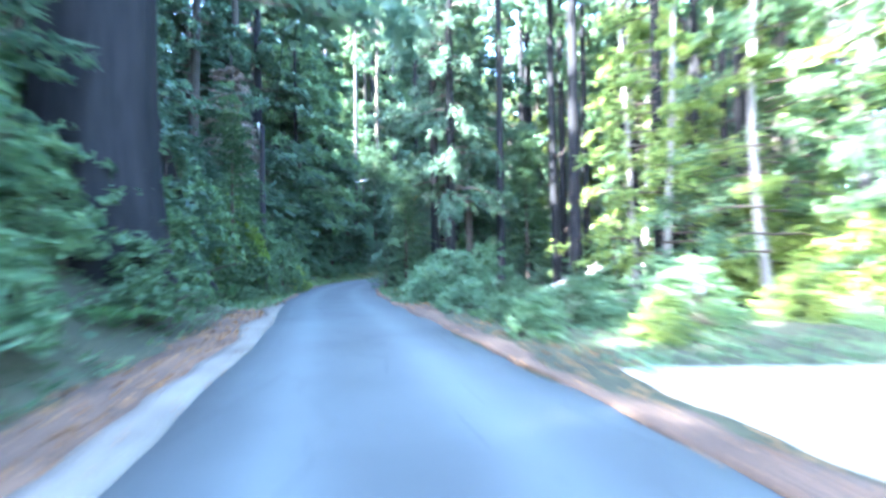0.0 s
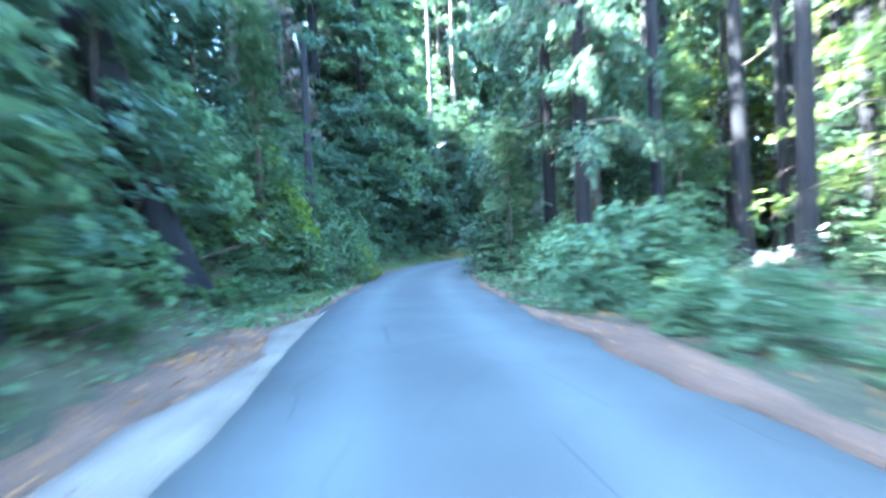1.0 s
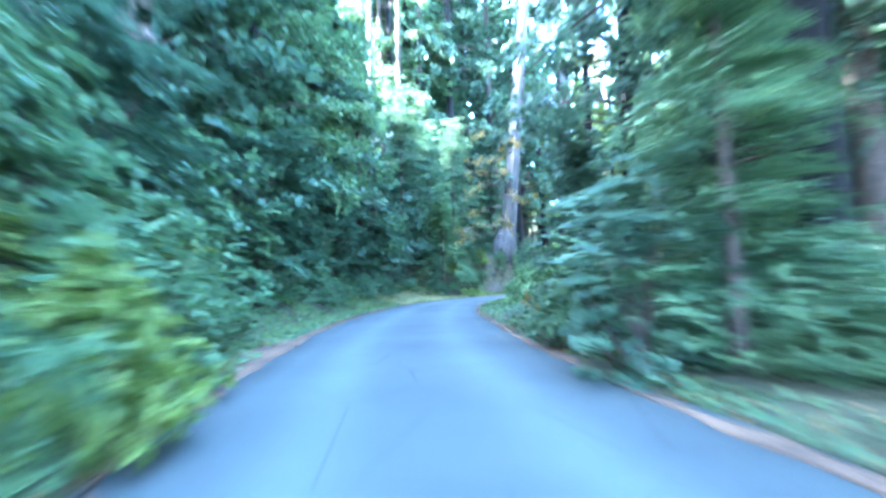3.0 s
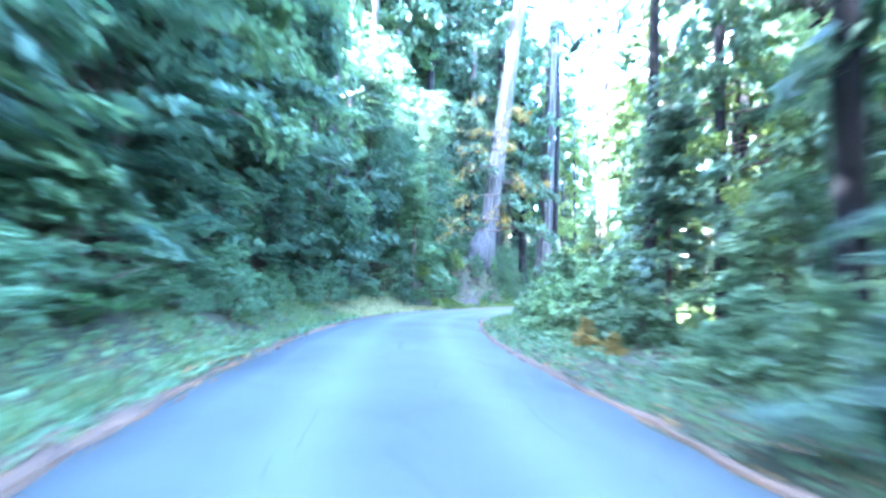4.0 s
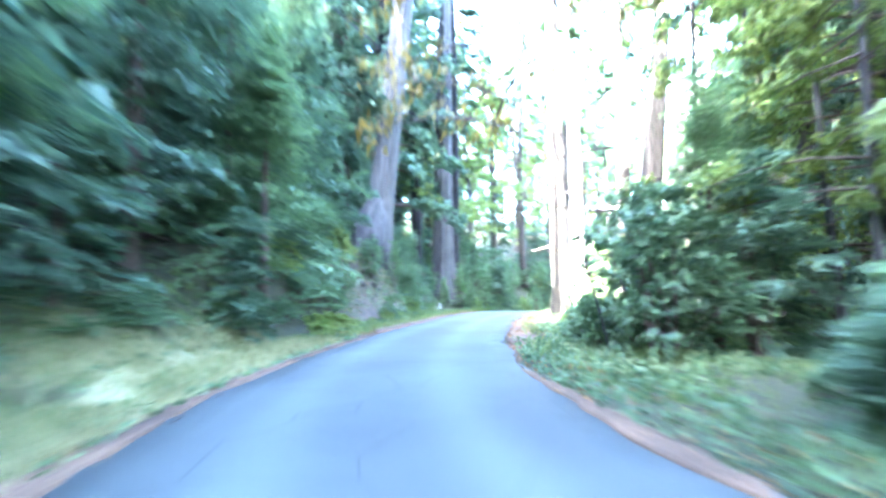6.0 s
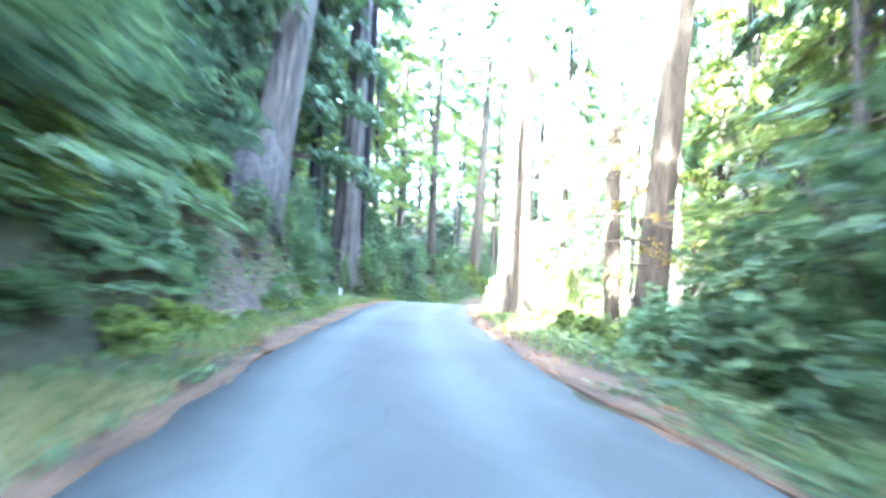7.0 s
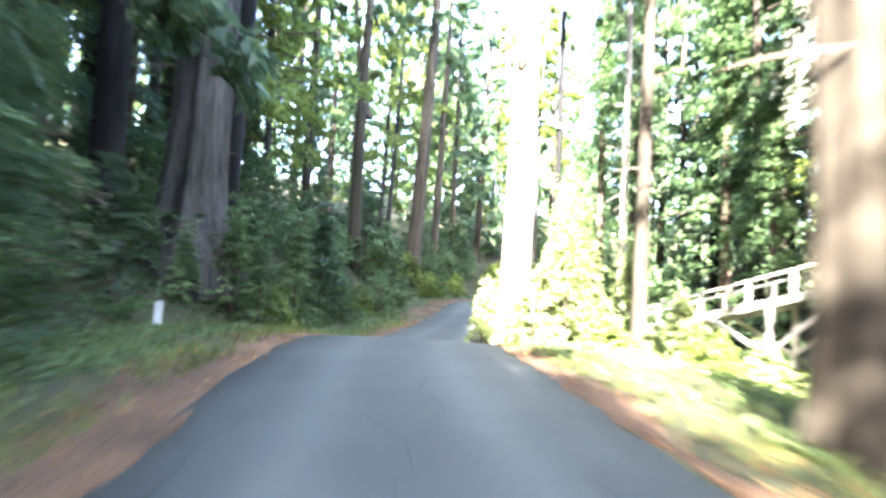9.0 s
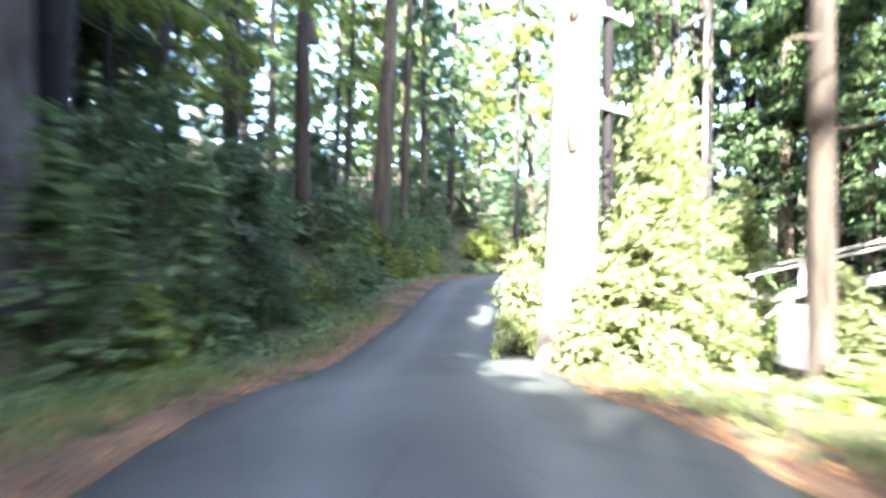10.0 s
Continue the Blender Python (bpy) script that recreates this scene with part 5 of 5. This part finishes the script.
# ---- power line ----
def power_pole(x, y, height, mat, label, seed, turn, radius=0.16, arms=(0.35,), arm_length=2.2):
    z = ground_at(x, y)
    ob = thing("power_pole", x, y, z, label, "power pole", "power poles", turn)
    child("pole", trunk_mesh("pole", height, radius, (0, 0), seed, mat, 1.05, 0.02, 12, 8, 0.01, 0.7), ob)
    for dz in arms:
        bm = bmesh.new()
        box(bm, (arm_length, 0.09, 0.12), pose(0, -0.14, height - dz))
        arm_ob = part("crossarm", bm, PLANK, ob, "pale timber crossarm")
        for dx in (-0.46, -0.25, 0.25, 0.46):
            bm = bmesh.new()
            bmesh.ops.create_cone(bm, cap_ends=True, segments=10, radius1=0.05, radius2=0.03, depth=0.16, matrix=pose(dx * arm_length, -0.14, height - dz + 0.14))
            part("insulator", bm, WHITE, arm_ob)
    return ob, z + height


POLE_A, top_a = power_pole(6.4, 24.6, 8.2, TARRED, "dark tarred timber power pole on the bank", 301, -40)
POLE_C, top_c = power_pole(6.5, 82.5, 13.5, DARK_BARK, "dark power pole with two white crossarms below the road", 305, 10, arms=(4.9, 7.4), arm_length=1.6)
POLE_B, top_b = power_pole(-9.2, 50.4, 9.8, GREY_BARK, "grey weathered power pole with a crossarm on the bank", 303, -12)


def wire(a, b, sag):
    q = np.linspace(0, 1, 25)[:, None]
    line = np.array(a) * (1 - q) + np.array(b) * q - np.array([0, 0, 1.0]) * 4 * sag * q * (1 - q)
    ob = new("power_line", mesh_from("power_line", *tube_arrays(line, np.full(25, 0.014), 5), CABLE))
    return tagged(ob, "thin black cable hung between power poles", "cable", "power lines")


for off, dz in ((-0.9, -0.2), (0.9, -0.2), (0.2, -1.1)):
    wire((6.4 + off * 0.7, 24.6 + off * 0.6, top_a + dz), (-9.2 + off, 50.4 + off * 0.3, top_b + dz), 0.5)
    wire((-9.2 + off, 50.4 + off * 0.3, top_b + dz), (6.5 + off * 0.5, 82.5, top_c - 4.8 + dz), 0.9)
for off in (-0.5, 0.5):
    wire((6.4 + off * 0.7, 24.6 + off * 0.6, top_a - 0.2), (34.0 + off * 0.7, 3.6 + off * 0.6, 10.0), 0.5)


# ---- timber ramp on the slope ----
def timber_ramp():
    a, b = Vector((12.6, 75.7, 1.75)), Vector((12.7, 90.5, -2.1))
    run = b - a
    level = math.hypot(run.x, run.y)
    turn = math.degrees(math.atan2(run.y, run.x))
    tilt = -math.degrees(math.atan2(run.z, level))
    ob = thing("timber_ramp", a.x, a.y, a.z, "bleached timber ramp with railings on braced posts, in full sun", "ramp", turn=turn)
    length = run.length
    lean = pose(0, 0, 0, 0, tilt, 0)
    for side in (0.0, -1.3):
        begin = 0.0 if side == 0 else 2.4
        bm = bmesh.new()
        box(bm, (length - begin, 0.09, 0.24), lean @ pose((length + begin) / 2, side, -0.02))
        part("beam", bm, PLANK, ob)
        rail = bmesh.new()
        box(rail, (length - begin, 0.1, 0.09), lean @ pose((length + begin) / 2, side, 0.95))
        part("handrail", rail, PLANK, ob)
        for at in (0.1, 1.7, 3.4, 5.6, 8.0, 10.4, 12.8, 15.0)[0 if side == 0 else 2:]:
            bm = bmesh.new()
            foot = lean @ Vector((at, side, 0))
            box(bm, (0.16, 0.1, 0.9), pose(foot.x, foot.y + 0.005, foot.z + 0.5))
            part("baluster", bm, PLANK, ob)
    for k in range(3, 40):
        bm = bmesh.new()
        box(bm, (length / 40 - 0.02, 1.45, 0.04), lean @ pose((k + 0.5) * length / 40, -0.65, 0.125))
        part("deck_board", bm, PLANK, ob)
    for at in (2.6, 8.4):
        top = lean @ Vector((at, 0, -0.14))
        world = ob.matrix_basis @ top
        low = ground_at(world.x, world.y) - world.z - 0.3
        for side in (0.0, -1.3):
            bm = bmesh.new()
            box(bm, (0.17, 0.17, -low), pose(top.x, side, top.z + low / 2))
            post = part("support_post", bm, PLANK, ob)
            for reach in (-2.5, 2.4):
                end = lean @ Vector((at + reach, side, -0.16))
                start = Vector((top.x, side, top.z - 1.7))
                mid, d = (start + end) / 2, end - start
                bm = bmesh.new()
                box(bm, (d.length, 0.1, 0.16), Matrix.Translation(mid + Vector((0, 0.09, 0))) @ pose(0, 0, 0, 0, -math.degrees(math.atan2(d.z, d.x)), 0))
                part("brace", bm, PLANK, post)
    q = np.linspace(0, 1, 9)
    hoop = np.stack([-0.35 * np.sin(q * math.pi), 0 * q, 0.98 - 1.1 * q], 1)
    child("end_hoop", mesh_from("end_hoop", *tube_arrays(hoop, np.full(9, 0.03), 8), PLANK, True), ob, "bent pale rail end")
    return ob


timber_ramp()


# ---- roots, rocks and fallen wood ----
def rock(x, y, size, seed, label="mossy grey rock in the cut bank"):
    r = np.random.default_rng(seed)
    bm = bmesh.new()
    bmesh.ops.create_icosphere(bm, subdivisions=2, radius=1.0)
    off = Vector(r.uniform(0, 30, 3))
    for v in bm.verts:
        v.co *= 1 + 0.45 * noise.noise(v.co * 1.1 + off) + 0.12 * noise.noise(v.co * 3 + off)
    me = bpy.data.meshes.new("rock")
    bm.to_mesh(me)
    bm.free()
    me.materials.append(ROCK)
    ob = new("rock", me)
    ob.matrix_basis = pose(x, y, ground_at(x, y) + size * 0.15, r.uniform(0, 40), r.uniform(0, 40), r.uniform(0, 360)) @ Matrix.Diagonal((size, size * 0.8, size * 0.65, 1))
    return tagged(ob, label, "rock", "rocks in the bank")


r = np.random.default_rng(8)
for k in range(64):
    run, side = r.uniform(64.5, 71), -r.uniform(4.1, 6.6)
    x, y = on_road(run, side)
    rock(x, y, r.uniform(0.07, 0.26), 400 + k)
for k in range(8):
    run, side = r.uniform(-2, 40), r.choice([-1, 1]) * r.uniform(2.9, 3.6)
    x, y = on_road(run, side)
    rock(x, y, r.uniform(0.06, 0.14), 450 + k, "small pale stone on the verge")


def fallen_log(x, y, length, radius, turn, seed, label):
    z = ground_at(x, y) + radius * 0.8
    q = np.linspace(-0.5, 0.5, 9)
    rr = np.random.default_rng(seed)
    line = np.stack([q * length, 0.15 * np.sin(q * 4), 0.2 * q + 0.1 * np.sin(q * 5)], 1)
    v, f = tube_arrays(line, radius * np.linspace(1.1, 0.6, 9), 12, 0.08, seed)
    ob = thing("fallen_log", x, y, z, label, "fallen log", turn=turn)
    child("log", mesh_from("log", v, f, DEADWOOD, True), ob)
    for k in range(5):
        a, le = rr.uniform(0, 3.1), rr.uniform(0.4, 1.3)
        p = np.array([rr.uniform(-0.4, 0.45) * length, 0, 0.05])
        d = np.array([0.5, math.cos(a), abs(math.sin(a))])
        u = np.linspace(0, 1, 4)[:, None]
        child("broken_branch", mesh_from("broken_branch", *tube_arrays(p + d * le * u, np.linspace(0.04, 0.01, 4), 5), DEADWOOD), ob)
    return ob


def fallen_tree(x, y, turn):
    ob = thing("fallen_tree", x, y, ground_at(x, y), "fallen tree with sun-bleached branches above the shrubs", "fallen tree", turn=turn)
    q = np.linspace(0, 1, 12)[:, None]
    stem = np.array([-1.5, 0, 0.05]) * (1 - q) + q * np.array([1.0, 0.3, 1.15]) + np.array([0, 0.1, 0.12]) * np.sin(q * 7)
    child("stem", mesh_from("stem", *tube_arrays(stem, np.linspace(0.27, 0.14, 12), 14, 0.1, 7), DEADWOOD, True), ob)
    rr = np.random.default_rng(505)
    for k in range(16):
        start = stem[rr.integers(2, 12)]
        d = np.array([rr.uniform(-1, 1), rr.uniform(-0.7, 0.7), rr.uniform(0.1, 0.9)])
        u = np.linspace(0, 1, 6)[:, None]
        line = start + d * rr.uniform(0.5, 1.2) * u + np.array([0, 0.15, -0.25]) * u * u + np.array([0.06, 0.05, 0.04]) * np.sin(u * 9 + k)
        child("broken_branch", mesh_from("broken_branch", *tube_arrays(line, np.linspace(0.07, 0.015, 6), 6), DEADWOOD, True), ob)
    return ob


fallen_tree(18.7, 35.4, 8)
fallen_log(8.0, 72.5, 4.5, 0.16, 60, 503, "bleached fallen branch on the slope")


# roots of the leaning redwood, hanging over the cut bank
for k in range(11):
    rr = np.random.default_rng(520 + k)
    a = radians(-150 + k * 24 + rr.uniform(-8, 8))
    d = np.array([math.cos(a), math.sin(a)])
    line = []
    for u in np.linspace(0, 1, 9):
        x, y = -8.9 + d[0] * (0.5 + 1.5 * u) + 0.12 * math.sin(9 * u + k), 69.6 + d[1] * (0.5 + 1.5 * u)
        line.append((x + 8.9, y - 69.6, ground_at(x, y) - burl_owner.matrix_basis.translation.z + 0.32 * (1 - u) - 0.02))
    child("root", mesh_from("root", *tube_arrays(line, np.linspace(0.15, 0.03, 9), 8, 0.06, k), GREY_BARK, True), burl_owner)
